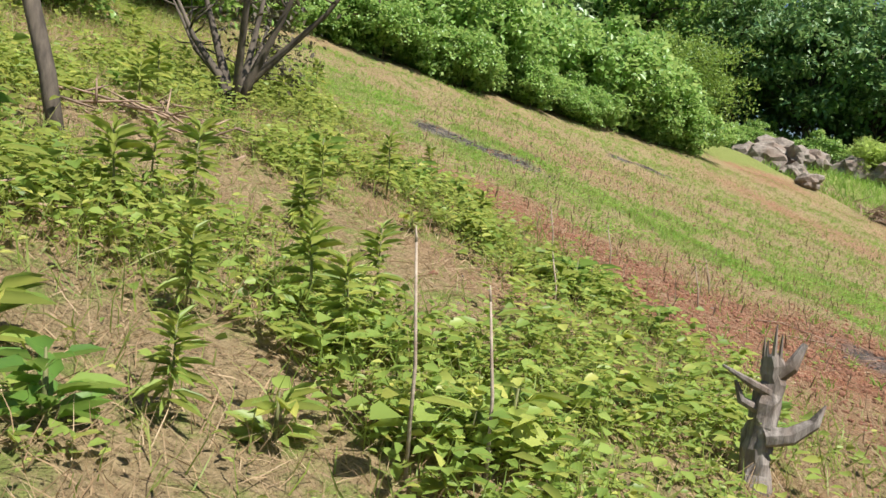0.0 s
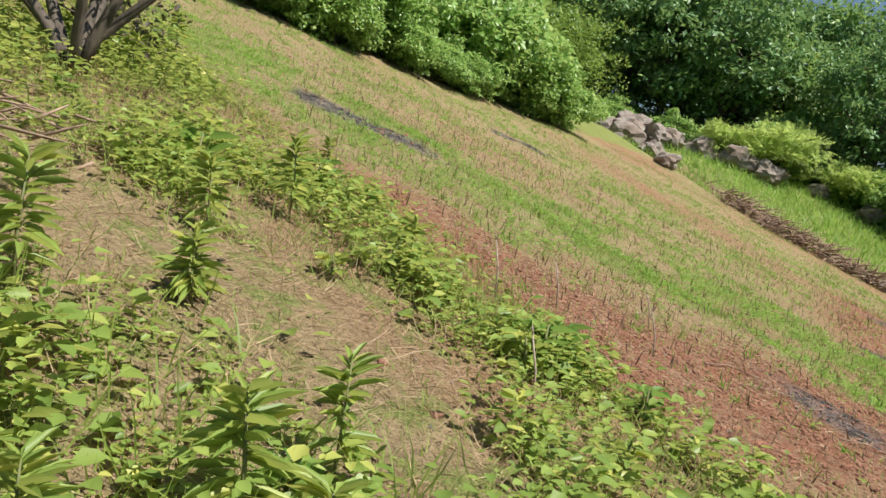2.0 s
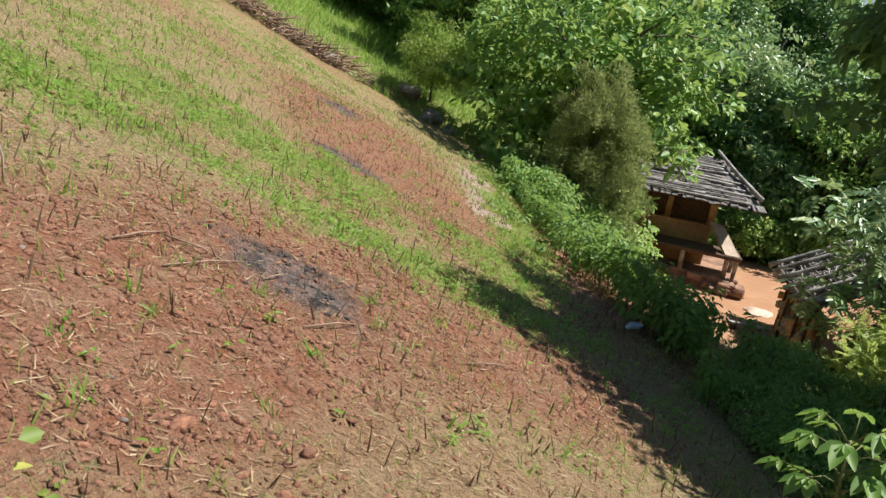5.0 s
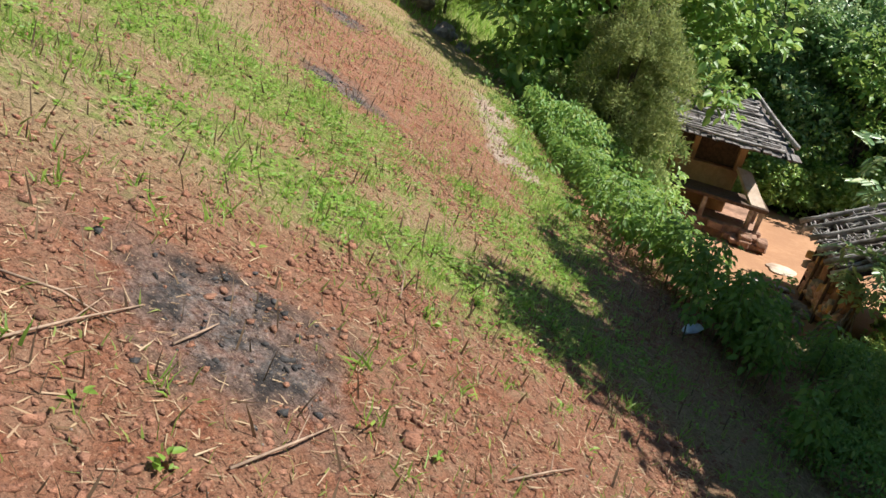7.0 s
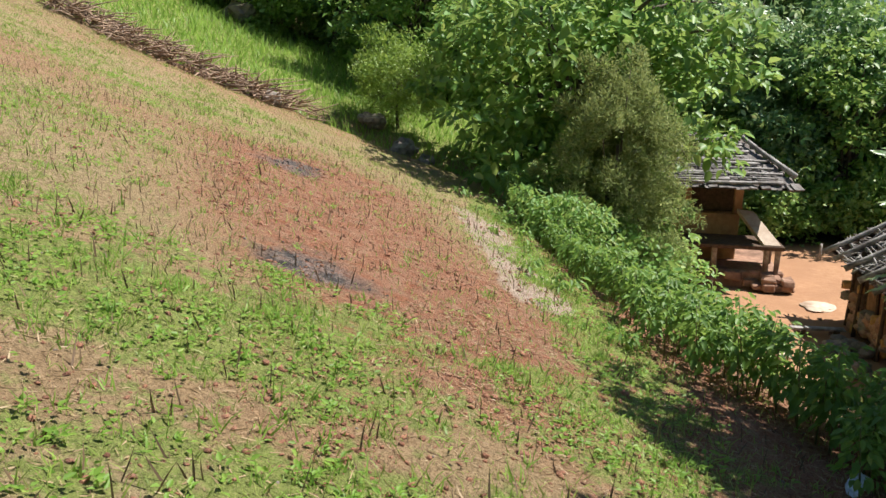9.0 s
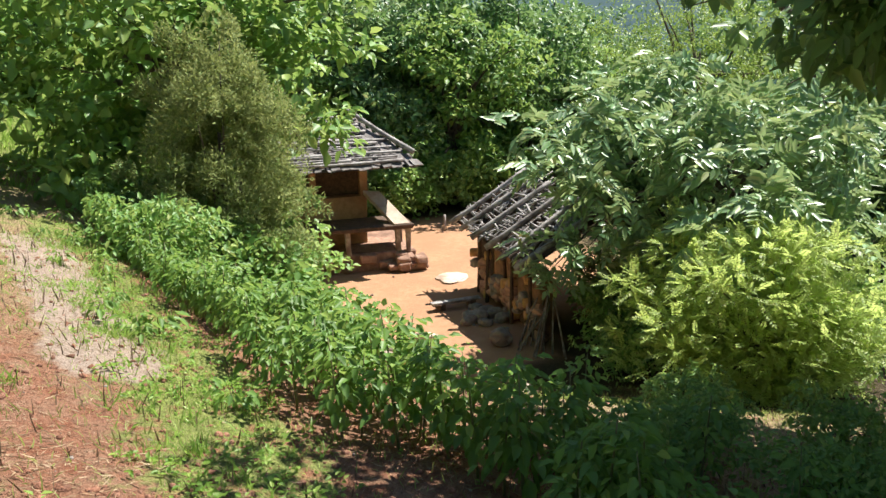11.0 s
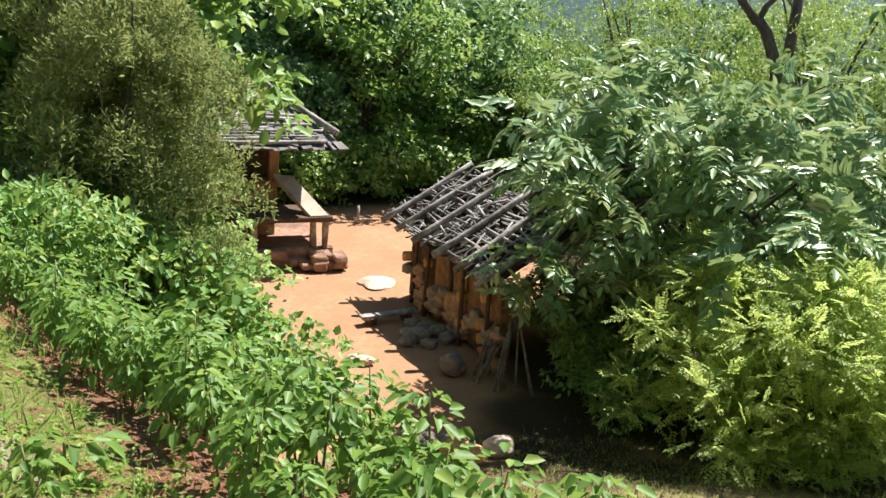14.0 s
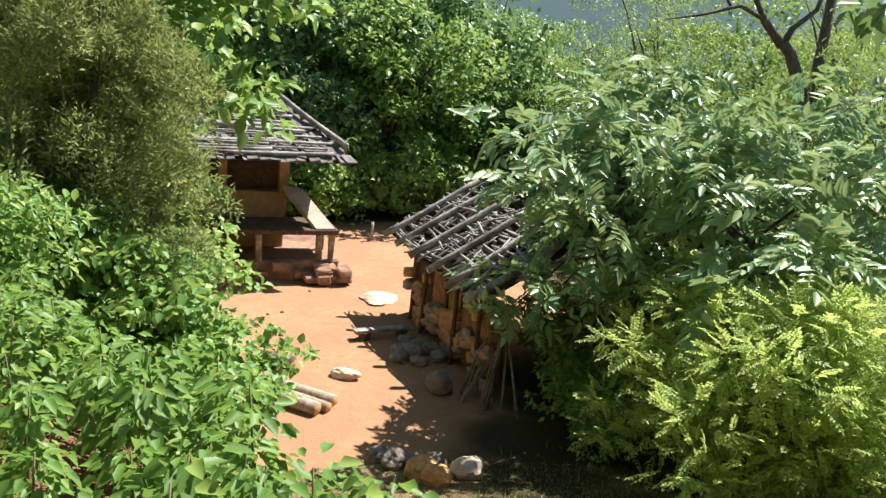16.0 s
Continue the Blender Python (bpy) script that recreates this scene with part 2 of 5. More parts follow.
def frond_arrays(p, d, n, length, pairs, leaf, ratio, rng, droop=0.3):
    """Pinnate leaves: leaflets in two rows along a drooping midrib, and one at its end."""
    p, d, n = np.asarray(p, float), unit(np.asarray(d, float)), np.asarray(n, float)
    s = unit(np.cross(d, n))
    n = np.cross(s, d)
    ln = np.asarray(length)[:, None]
    ps, ds, ns, ls = [], [], [], []
    for i in range(pairs):
        k = 0.18 + 0.78 * i / max(pairs - 1, 1)
        c = p + d * ln * k - np.array([0, 0, 1.0]) * ln * droop * k * k
        for side in (-1, 1):
            ps.append(c)
            ds.append(s * side + d * 0.55 - np.array([0, 0, droop * 0.6]) + rng.normal(size=p.shape) * 0.12)
            ns.append(n + rng.normal(size=p.shape) * 0.15)
            ls.append(leaf * (1 - 0.35 * abs(k - 0.5)) * rng.uniform(0.8, 1.15, len(p)) * (ln[:, 0] / np.mean(ln)))
    ps.append(p + d * ln - np.array([0, 0, 1.0]) * ln * droop)
    ds.append(d - np.array([0, 0, droop]))
    ns.append(n)
    ls.append(np.full(len(p), leaf))
    ps, ds, ns, ls = np.concatenate(ps), np.concatenate(ds), np.concatenate(ns), np.concatenate(ls)
    return leaf_arrays(ps, ds, ns, ls, ls * ratio, 0.12, 0.15)


def tube_arrays(pts, radii, sides=7, wob=0.0, rng=None):
    pts = np.asarray(pts, float)
    radii = np.asarray(radii, float)
    t = unit(np.gradient(pts, axis=0))
    ref = np.array([0.31, 0.2, 0.93]) if abs(t[0][2]) < 0.8 else np.array([0.93, 0.31, 0.1])
    a = unit(np.cross(t, ref))
    b = np.cross(t, a)
    ang = np.linspace(0, 2 * np.pi, sides, endpoint=False)
    r = radii[:, None] * np.ones((1, sides))
    if rng is not None:
        r = r * (1 + wob * rng.normal(size=r.shape))
    v = pts[:, None] + r[..., None] * (np.cos(ang)[None, :, None] * a[:, None] + np.sin(ang)[None, :, None] * b[:, None])
    k = len(pts)
    v = np.concatenate([v.reshape(-1, 3), pts[:1], pts[-1:]], 0)
    f = []
    for i in range(k - 1):
        for j in range(sides):
            f.append((i * sides + j, i * sides + (j + 1) % sides, (i + 1) * sides + (j + 1) % sides, (i + 1) * sides + j))
    for j in range(sides):
        f.append((k * sides, (j + 1) % sides, j, k * sides))
        f.append((k * sides + 1, (k - 1) * sides + j, (k - 1) * sides + (j + 1) % sides, k * sides + 1))
    return v, np.array(f)


def merged(chunks):
    vs, fs, o = [], [], 0
    for v, f in chunks:
        vs.append(v)
        fs.append(np.asarray(f) + o)
        o += len(v)
    return np.concatenate(vs), np.concatenate(fs)


def wood(name, chunks, mat, smooth=True):
    """A mesh from tubes; the end caps are stored as quads with a doubled corner and split to triangles here."""
    v, f = merged(chunks)
    me = bpy.data.meshes.new(name)
    me.from_pydata(v.tolist(), [], [tuple(dict.fromkeys(q)) for q in f.tolist()])
    if smooth:
        me.polygons.foreach_set("use_smooth", np.ones(len(me.polygons), dtype=bool))
    me.materials.append(mat)
    return me


def lump(rng, size, rough=0.18, cuts=2):
    bm = bmesh.new()
    bmesh.ops.create_icosphere(bm, subdivisions=cuts, radius=0.5)
    off = Vector(rng.uniform(-50, 50, 3))
    for v in bm.verts:
        k = 1 + rough * 2 * noise.noise(v.co * 2.2 + off) + rough * noise.noise(v.co * 5 + off)
        v.co = Vector((v.co.x * size[0], v.co.y * size[1], v.co.z * size[2])) * k
    return bm


def board(size, rng=None, wob=0.0, bevel=0.01):
    bm = bmesh.new()
    bmesh.ops.create_cube(bm, size=1)
    for v in bm.verts:
        v.co = Vector((v.co.x * size[0], v.co.y * size[1], v.co.z * size[2]))
        if rng is not None:
            v.co += Vector(rng.normal(size=3) * wob)
    bmesh.ops.bevel(bm, geom=bm.edges[:], offset=bevel, segments=1, affect="EDGES")
    return bm


# ---- the lie of the land ----
def step(a, b, x):
    t = np.clip((x - a) / (b - a), 0, 1)
    return t * t * (3 - 2 * t)


YARD_U, YARD_V = np.array([0.91, 0.41]), np.array([-0.41, 0.91])
YARD_0 = np.array([20.0, 8.0])


def yard_uv(x, y):
    dx, dy = x - YARD_0[0], y - YARD_0[1]
    return dx * YARD_U[0] + dy * YARD_U[1], dx * YARD_V[0] + dy * YARD_V[1]


def from_yard(u, v):
    return YARD_0 + u * YARD_U + v * YARD_V


def yard_distance(x, y):
    u, v = yard_uv(x, y)
    a, b = np.abs(u - 7.2) - 8.0, np.abs(v + 1.6) - 4.6
    b = np.where(b > 0, b * 1.9, b)
    return np.hypot(np.maximum(a, 0), np.maximum(b, 0)) + np.minimum(np.maximum(a, b), 0)


def far_edge(x, y):
    return (x - 13.5) * 0.862 + (y - 27.0) * 0.506


def top_edge(x, y):
    return (x + 1.4) * -0.567 + (y - 17.6) * 0.824


def soft_noise(x, y, s):
    return (np.sin(x * s + 1.3 * np.sin(y * s * 0.7 + 2)) + np.sin(y * s * 1.13 + 1.7 * np.sin(x * s * 0.83 + 1)) + np.sin((x + y) * s * 0.71 + 4)) / 3


def ground(x, y):
    x, y = np.asarray(x, float), np.asarray(y, float)
    a, b = np.clip(x, -14, 24), np.clip(y, -8, 30)
    z = 0.27645 - 0.25519 * a + 0.19088 * b + 0.00219 * a * a - 0.00299 * a * b + 0.00372 * b * b
    z = z - 0.10 * np.clip(x - a, -80, 40) + 0.12 * np.clip(y - b, -40, 60)
    e = np.maximum(far_edge(x, y), 0) * step(13, 17, y)
    z = z + 0.16 * np.minimum(e, 30) - 0.45 * np.exp(-((e - 0.9) / 0.6) ** 2) * step(14, 17, y)
    z = z + 0.045 * soft_noise(x, y, 1.9) + 0.02 * soft_noise(y, x, 5.3) + 0.014 * soft_noise(x, y, 13.0) * soft_noise(y, x, 3.1)
    k = np.clip(yard_distance(x, y) / 6.2, 0, 1)
    w = 1 - (0.55 * k + 0.45 * k * k * (3 - 2 * k))
    u, v = yard_uv(x, y)
    level = -4.3 - 0.015 * u + 0.015 * soft_noise(x, y, 2.2)
    return z * (1 - w) + level * w


def spot(x, y, sink=0.0):
    return Vector((x, y, float(ground(x, y)) - sink))


def to_line(x, y, pts):
    best = np.full(np.shape(x), 1e9)
    for (ax, ay), (bx, by) in zip(pts, pts[1:]):
        dx, dy = bx - ax, by - ay
        t = np.clip(((x - ax) * dx + (y - ay) * dy) / (dx * dx + dy * dy), 0, 1)
        best = np.minimum(best, np.hypot(x - ax - t * dx, y - ay - t * dy))
    return best


def ash_at(x, y):
    a = np.zeros(np.shape(x))
    for p, q, r in (((3.95, 7.0), (4.15, 6.6), 0.34), ((-0.3, 11.7), (1.0, 11.45), 0.4), ((3.9, 17.5), (5.1, 18.0), 0.3),
                    ((8.1, 10.7), (8.2, 10.6), 0.42), ((11.4, 14.45), (11.8, 14.5), 0.36)):
        a = np.maximum(a, 1 - step(r * 0.3, r * 1.7, to_line(x, y, (p, q)) + 0.13 * soft_noise(x, y, 6.3) + 0.06 * soft_noise(y, x, 15.0)))
    return a


def green_at(x, y):
    band = 1 - step(0.9, 2.7, to_line(x, y, ((-1.5, 12.3), (3.0, 10.6), (5.8, 9.7), (7.0, 7.9))))
    side = 1 - step(0.2, 0.8, to_line(x, y, ((16.0, 14.0), (10.9, 9.5), (9.0, 8.1))))
    thin = 0.44 + 0.2 * soft_noise(x, y, 1.3) + 0.12 * soft_noise(y, x, 3.7)
    band = band * np.clip(0.85 + 0.55 * soft_noise(x, y, 2.4) + 0.3 * soft_noise(y, x, 6.1), 0.15, 1.1)
    return np.maximum(np.maximum(np.maximum(band, side), weeds_at(x, y) * 0.55 * (1 - straw_patch(x, y))), thin * (1 - red_at(x, y)))


def weeds_at(x, y):
    """1 in the rough herbs uphill of the hoed ground, 0 on the hoed ground."""
    return 1 - step(-0.5, 0.5, x - np.interp(y, (-4, 4.6, 5.7, 8.2, 12, 16), (3.0, 1.9, 1.25, 0.0, -2.6, -5.0)) + 0.25 * soft_noise(x, y, 2.7))


def patches(x, y, spots):
    """1 inside round spots with ragged rims, each given as x, y and radius."""
    out = np.zeros(np.shape(x))
    rag = 0.16 * soft_noise(x, y, 4.0) + 0.08 * soft_noise(y, x, 9.0)
    for cx, cy, r in spots:
        out = np.maximum(out, 1 - step(r * 0.55, r * 1.3, np.hypot(x - cx, y - cy) + rag))
    return out


def straw_patch(x, y):
    """Patches of flattened dry grass inside the herbs."""
    return patches(x, y, ((-1.25, 5.05, 0.55), (-0.65, 5.1, 0.5), (-0.05, 4.7, 0.6), (0.05, 4.15, 0.4), (-2.25, 5.2, 0.55), (-0.8, 2.65, 0.3), (-1.75, 4.5, 0.35)))


def lush_at(x, y):
    """Clumps where the herbs grow thick and high."""
    return patches(x, y, ((-1.1, 7.1, 0.6), (-0.1, 7.0, 0.6), (0.34, 5.86, 0.4), (0.96, 5.4, 0.4), (0.5, 4.5, 0.35), (1.7, 4.7, 0.35), (1.1, 3.9, 0.6), (0.5, 3.3, 0.5),
                          (-3.0, 7.3, 0.8), (-2.1, 3.4, 0.7), (-1.3, 3.6, 0.4), (-0.4, 3.2, 0.4), (-3.2, 5.6, 0.7), (-1.2, 6.2, 0.4), (-2.0, 9.0, 0.9), (0.2, 2.5, 0.35)))


def red_at(x, y):
    heap = 1.2 * patches(x, y, ((0.45, 7.3, 0.3), (0.6, 7.75, 0.25), (0.8, 6.9, 0.25)))
    a = 1 - step(0.6, 1.7, to_line(x, y, ((0.5, 7.6), (2.2, 6.2), (4.0, 6.8), (5.6, 6.2))))
    b = 1 - step(0.9, 2.4, to_line(x, y, ((8.5, 9.2), (9.5, 11.4), (12.0, 14.5))))
    c = 1 - step(0.2, 3.2, to_line(x, y, ((9.5, 7.0), (15.0, 11.5))))
    return np.maximum(np.maximum(np.maximum(a, heap), b), np.maximum(c, np.clip(0.2 + 0.55 * soft_noise(x, y, 0.85) + 0.25 * soft_noise(y, x, 2.9), 0, 0.8) * (1 - 0.6 * step(8, 11, y) * step(9, 6, x))))


def path_at(x, y):
    return 1 - step(0.15, 0.6, to_line(x, y, ((10.6, 9.9), (12.2, 11.2), (14.7, 13.5))))


def axis(core0, core1, fine, out):
    inner = np.arange(core0, core1 + fine / 2, fine)
    grow, p = [], 0.0
    for i in range(60):
        p += fine * 1.22 ** i
        if p > out:
            break
        grow.append(p)
    grow = np.array(grow)
    return np.concatenate([core0 - grow[::-1], inner, core1 + grow])


def build_ground():
    gx, gy = axis(-6, 34, 0.12, 3500), axis(-2, 30, 0.12, 3500)
    x, y = np.meshgrid(gx, gy)
    z = ground(x, y)
    v = np.stack([x, y, z], -1).reshape(-1, 3)
    h, w = x.shape
    i = (np.arange(h - 1)[:, None] * w + np.arange(w - 1)[None]).ravel()
    me = mk("ground", v, np.stack([i, i + 1, i + w + 1, i + w], 1), SOIL, True)
    xf, yf = v[:, 0], v[:, 1]
    out = np.maximum(step(0.5, 2.5, far_edge(xf, yf)) * step(13, 17, yf), step(0.0, 2.0, top_edge(xf, yf)))
    away = step(0, 6, np.maximum(np.maximum(xf - 34, -6 - xf), np.maximum(yf - 30, -2 - yf)))
    yd = yard_distance(xf, yf)
    yard = 1 - step(-0.3, 0.5, yd)
    one = np.ones(len(v))
    yu, yv = yard_uv(xf, yf)
    wooded_and_shaded = np.maximum(np.maximum(step(9, 12, far_edge(xf, yf)) * step(13, 17, yf), step(14.5, 16, yu)), np.maximum(step(-5.5, -7.5, yv) * step(8, 13, xf), step(4, 6, top_edge(xf, yf))))
    # walnut shade by the barn, painted in with the litter colour
    wooded_and_shaded = np.maximum(wooded_and_shaded, patches(xf, yf, ((18.3, 6.5, 1.2), (19.8, 6.3, 1.3), (17.0, 6.1, 1.3), (21.4, 5.8, 1.2))))
    # dark gap between barn and bush, its shade painted the same way
    wooded_and_shaded = np.maximum(wooded_and_shaded, step(-1.5, -2.3, yv) * step(3.5, 1.5, yu) * step(13.5, 15.5, xf))
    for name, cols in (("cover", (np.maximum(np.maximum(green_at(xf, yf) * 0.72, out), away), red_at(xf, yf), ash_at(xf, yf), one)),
                       ("cover_b", (yard, path_at(xf, yf), wooded_and_shaded, one))):
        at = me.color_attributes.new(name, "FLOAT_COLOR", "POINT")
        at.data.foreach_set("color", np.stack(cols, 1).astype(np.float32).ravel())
    return tagged(new("ground", me), "red soil hillside with straw, grass and an earthen yard", "ground", kind="structure")


build_ground()


# ---- trees ----
def crown_points(rng, radius, height, clumps, per, clump_r, flat=0.6, hollow=0.55):
    """Clump centres in an uneven egg, and leaf places on the upper shells of the clumps."""
    d = unit(rng.normal(size=(clumps, 3)))
    k = rng.uniform(hollow, 1.0, (clumps, 1)) * (1 + 0.32 * np.sin(d[:, :1] * 5 + d[:, 1:2] * 4 + rng.uniform(0, 6)))
    c = d * k * np.array([radius, radius, height / 2])
    cr = clump_r * rng.uniform(0.6, 1.3, clumps)
    n = rng.normal(size=(clumps, per, 3))
    n[..., 2] = np.abs(n[..., 2]) * 0.9 - 0.25
    n = unit(n)
    p = c[:, None] + n * (cr[:, None, None] * rng.uniform(0.55, 1.0, (clumps, per, 1))) * np.array([1, 1, flat])
    return c, p.reshape(-1, 3), n.reshape(-1, 3)


def make_tree(name, seed, height, radius, crown_h, clumps, per, clump_r, leaf, mat, label, trunk_r=0.16, near=False, bark=BARK, lean=0.0, droop=0.25, limbs=22, flat=0.6, frond=None, cone=0.0):
    rng = np.random.default_rng(seed)
    root = tagged(new(name), label, "tree" if "tree" in name else "bush")
    c, p, n = crown_points(rng, radius, crown_h, clumps, per, clump_r, flat)
    # a cone narrows towards its tip
    for q in (c, p):
        q[:, :2] *= 1 - cone * np.clip(q[:, 2:] / crown_h + 0.3, -0.1, 1)
    top = np.array([lean, 0, height - crown_h / 2])
    d = unit(n * 0.6 + rng.normal(size=n.shape) * 0.6 + np.array([0, 0, -droop]))
    ln = leaf[0] * rng.uniform(0.6, 1.25, len(p))
    up = unit(n * 0.5 + np.array([0, 0, 0.8]) + rng.normal(size=n.shape) * 0.35)
    if frond:
        v, f = frond_arrays(p + top, n * 0.9 + rng.normal(size=n.shape) * 0.45, up, frond[0] * rng.uniform(0.7, 1.2, len(p)), frond[1], leaf[0], leaf[1], rng, droop)
    else:
        v, f = (leaf_arrays if near else kite_arrays)(p + top, d, up, ln, ln * leaf[1])
    under("crown", mk("crown", v, f, mat), root)
    chunks = []
    trunk_top = top + np.array([0, 0, crown_h * 0.15])
    s = np.linspace(0, 1, 8)[:, None]
    line = trunk_top * s + np.array([0.12, 0.08, 0]) * np.sin(s * 5) * height * 0.1
    line[0] = (0, 0, -0.25)
    chunks.append(tube_arrays(line, trunk_r * (1.15 - 0.85 * s[:, 0]), 9, 0.05, rng))
    for q in c[rng.permutation(len(c))[:limbs]]:
        k = int(rng.integers(2, 7))
        a, b = line[k], q + top
        sag = np.array([0, 0, 0.12 * np.linalg.norm(b - a)])
        t = np.linspace(0, 1, 5)[:, None]
        chunks.append(tube_arrays(a * (1 - t) + b * t + sag * np.sin(t * np.pi), trunk_r * (0.42 - 0.36 * t[:, 0]), 5, 0.05, rng))
    under("trunk", wood("trunk", chunks, bark), root)
    return root


def put(ob, x, y, turn=0.0, size=1.0, z=None):
    """Sets a prototype at its first place."""
    ob.matrix_basis = Matrix.LocRotScale(Vector((x, y, float(ground(x, y)) if z is None else z)), Euler((0, 0, turn)), Vector((size,) * 3))
    return ob


def again(ob, x, y, turn=0.0, size=1.0, z=None):
    q = copy_thing(ob, pose(0, 0, 0))
    return put(q, x, y, turn, size, z)


def build_forest():
    rng = np.random.default_rng(11)
    kinds = [make_tree("broadleaf_tree", 21, 9.5, 3.4, 9.0, 170, 52, 0.95, (0.35, 0.55), LEAF_DARK, "tall dark green broadleaf tree in the wood", 0.2),
             make_tree("broadleaf_tree", 22, 8.0, 3.1, 7.7, 150, 52, 0.9, (0.30, 0.6), LEAF_BRIGHT, "bright green broadleaf tree in the wood", 0.17),
             make_tree("broadleaf_tree", 23, 11.0, 3.7, 10.3, 190, 52, 1.0, (0.37, 0.45), LEAF_DARK, "tall shady broadleaf tree with a deep crown", 0.24),
             make_tree("broadleaf_tree", 24, 6.0, 2.6, 5.8, 120, 52, 0.8, (0.28, 0.5), LEAF_WALNUT, "young glossy-leaved tree at the wood's edge", 0.13)]
    places = []
    # beyond the field
    for i in range(26):
        s, e = rng.uniform(-4, 14), rng.uniform(11, 24)
        places.append((13.5 + 0.506 * s + 0.862 * e, 27.0 - 0.862 * s + 0.506 * e, 0.85))
    for i in range(60):
        x = rng.uniform(2, 34)
        places.append((x, 37.5 + rng.uniform(0, 9) - 0.1 * x, 1.05))
    for i in range(9):
        places.append((rng.uniform(-13, -7), rng.uniform(8, 20), 0.7))
    # above the top hedge
    for i in range(14):
        s, e = rng.uniform(-10, 18), rng.uniform(5, 16)
        places.append((-1.4 + 0.824 * s - 0.567 * e, 17.6 + 0.567 * s + 0.824 * e, 0.8))
    # behind the house and across the valley
    for i in range(80):
        u, v = rng.uniform(17.0, 40), rng.uniform(-22, 22)
        places.append((*from_yard(u, v), 1.0))
    for i in range(12):
        u, v = rng.uniform(2, 16), rng.uniform(-19, -12)
        places.append((*from_yard(u, v), 0.75))
    for i in range(10):
        u, v = rng.uniform(8, 17), rng.uniform(7.5, 15)
        places.append((*from_yard(u, v), 0.6))
    used = [False] * 4
    done = []
    for x, y, s in places:
        if any(math.hypot(x - a, y - b) < 2.1 for a, b in done):
            continue
        done.append((x, y))
        u, v = yard_uv(x, y)
        if u > 14 and 1 < v < 17:
            s *= 0.7
        k = int(rng.choice(4, p=(0.34, 0.26, 0.2, 0.2)))
        (again if used[k] else put)(kinds[k], x, y, rng.uniform(0, 6.3), s * rng.uniform(0.8, 1.15))
        used[k] = True


build_forest()


# ---- single trees and bushes ----
def build_named_trees():
    t = make_tree("walnut_tree", 31, 5.9, 3.2, 4.4, 150, 13, 0.55, (0.23, 0.4), LEAF_WALNUT, "glossy-leaved walnut tree beside the barn", 0.13, True, droop=0.55, limbs=40, flat=0.7, frond=(0.42, 5))
    put(t, 21.8, 4.0, 0.4, 1.03, -4.5)
    b = make_tree("pinnate_bush", 32, 3.5, 2.1, 3.2, 190, 26, 0.46, (0.068, 0.5), LEAF_YELLOW, "yellow-green bush with feathery pinnate leaves", 0.06, True, droop=0.12, limbs=40, flat=0.4, frond=(0.36, 8))
    put(b, 17.75, 3.65, 0.0, 0.88, -4.0)
    c = make_tree("cypress_tree", 33, 5.6, 1.4, 4.2, 190, 330, 0.36, (0.09, 0.28), LEAF_CYPRESS, "dense grey-green cypress tree", 0.1, False, droop=-0.4, flat=1.4, limbs=12, cone=0.35)
    put(c, 17.95, 12.25, 0.0, 1.0, -3.5)
    g = make_tree("broadleaf_tree", 34, 6.6, 3.2, 5.8, 150, 70, 0.85, (0.26, 0.6), LEAF_BRIGHT, "large bright broadleaf tree above the house", 0.2, True, limbs=30)
    put(g, 21.2, 14.7, 0.0, 1.05)
    n = make_tree("overhanging_tree", 35, 6.6, 1.7, 3.6, 170, 80, 0.5, (0.2, 0.42), LEAF_DARK, "dark shady tree overhanging the crop plot", 0.13, True, droop=0.6, limbs=30)
    put(n, 10.9, 4.1, 0.0, 1.0)
    # copies outside the view, placed to cast shade on the field
    for x, y, s in ((9.9, 2.2, 1.05), (12.2, 2.6, 1.0), (8.4, 0.6, 0.95), (10.9, 0.9, 1.1), (9.2, 2.6, 0.9)):
        again(n, x, y, x, s)
    f = make_tree("feathery_tree", 36, 9.5, 4.0, 8.6, 230, 90, 0.95, (0.16, 0.3), LEAF_FEATHER, "tall feathery yellow-green tree in the valley", 0.2, False, droop=0.5, limbs=30)
    put(f, 32.5, -3.0, 0.0, 1.0, -5.0)
    for x, y, s, z in ((36.5, 1.5, 1.0, -5.0), (30.5, -8.5, 1.0, -5.2), (38.0, -5.5, 1.1, -5.2), (26.5, -4.2, 0.75, -5.0)):
        again(f, x, y, x, s, z)
    # added, with its copy, to cast the shade on the lower field
    k = make_tree("overhanging_tree", 45, 8.2, 2.35, 4.8, 215, 80, 0.6, (0.2, 0.42), LEAF_DARK, "tall tree added to shade the lower field", 0.14, True, droop=0.6, limbs=30)
    put(k, 11.4, 3.2)
    again(k, 13.6, 2.4, 2.0, 1.05)
    # unseen copies added only to block sky light from that shade
    for x, y, s in ((9.4, -1.2, 1.0), (12.0, -1.0, 1.1), (14.6, 0.2, 1.0)):
        again(k, x, y, x, s)
    r = make_tree("round_bush", 37, 3.6, 1.7, 3.5, 140, 90, 0.5, (0.13, 0.4), LEAF_FEATHER, "round feathery bush at the field's edge", 0.06, False, droop=-0.4, limbs=10, flat=1.0)
    put(r, 8.0, 26.6)
    again(r, 20.3, 19.6, 1.0, 0.7)
    y = make_tree("low_bush", 47, 2.3, 1.5, 1.9, 60, 26, 0.42, (0.1, 0.45), LEAF_YELLOW, "low yellow-green bush on the grassy bank", 0.05, True, droop=0.1, limbs=16, flat=0.35, frond=(0.45, 6))
    put(y, 19.6, 30.6, 0.0, 1.0)
    again(y, 17.4, 31.6, 2.0, 0.7)
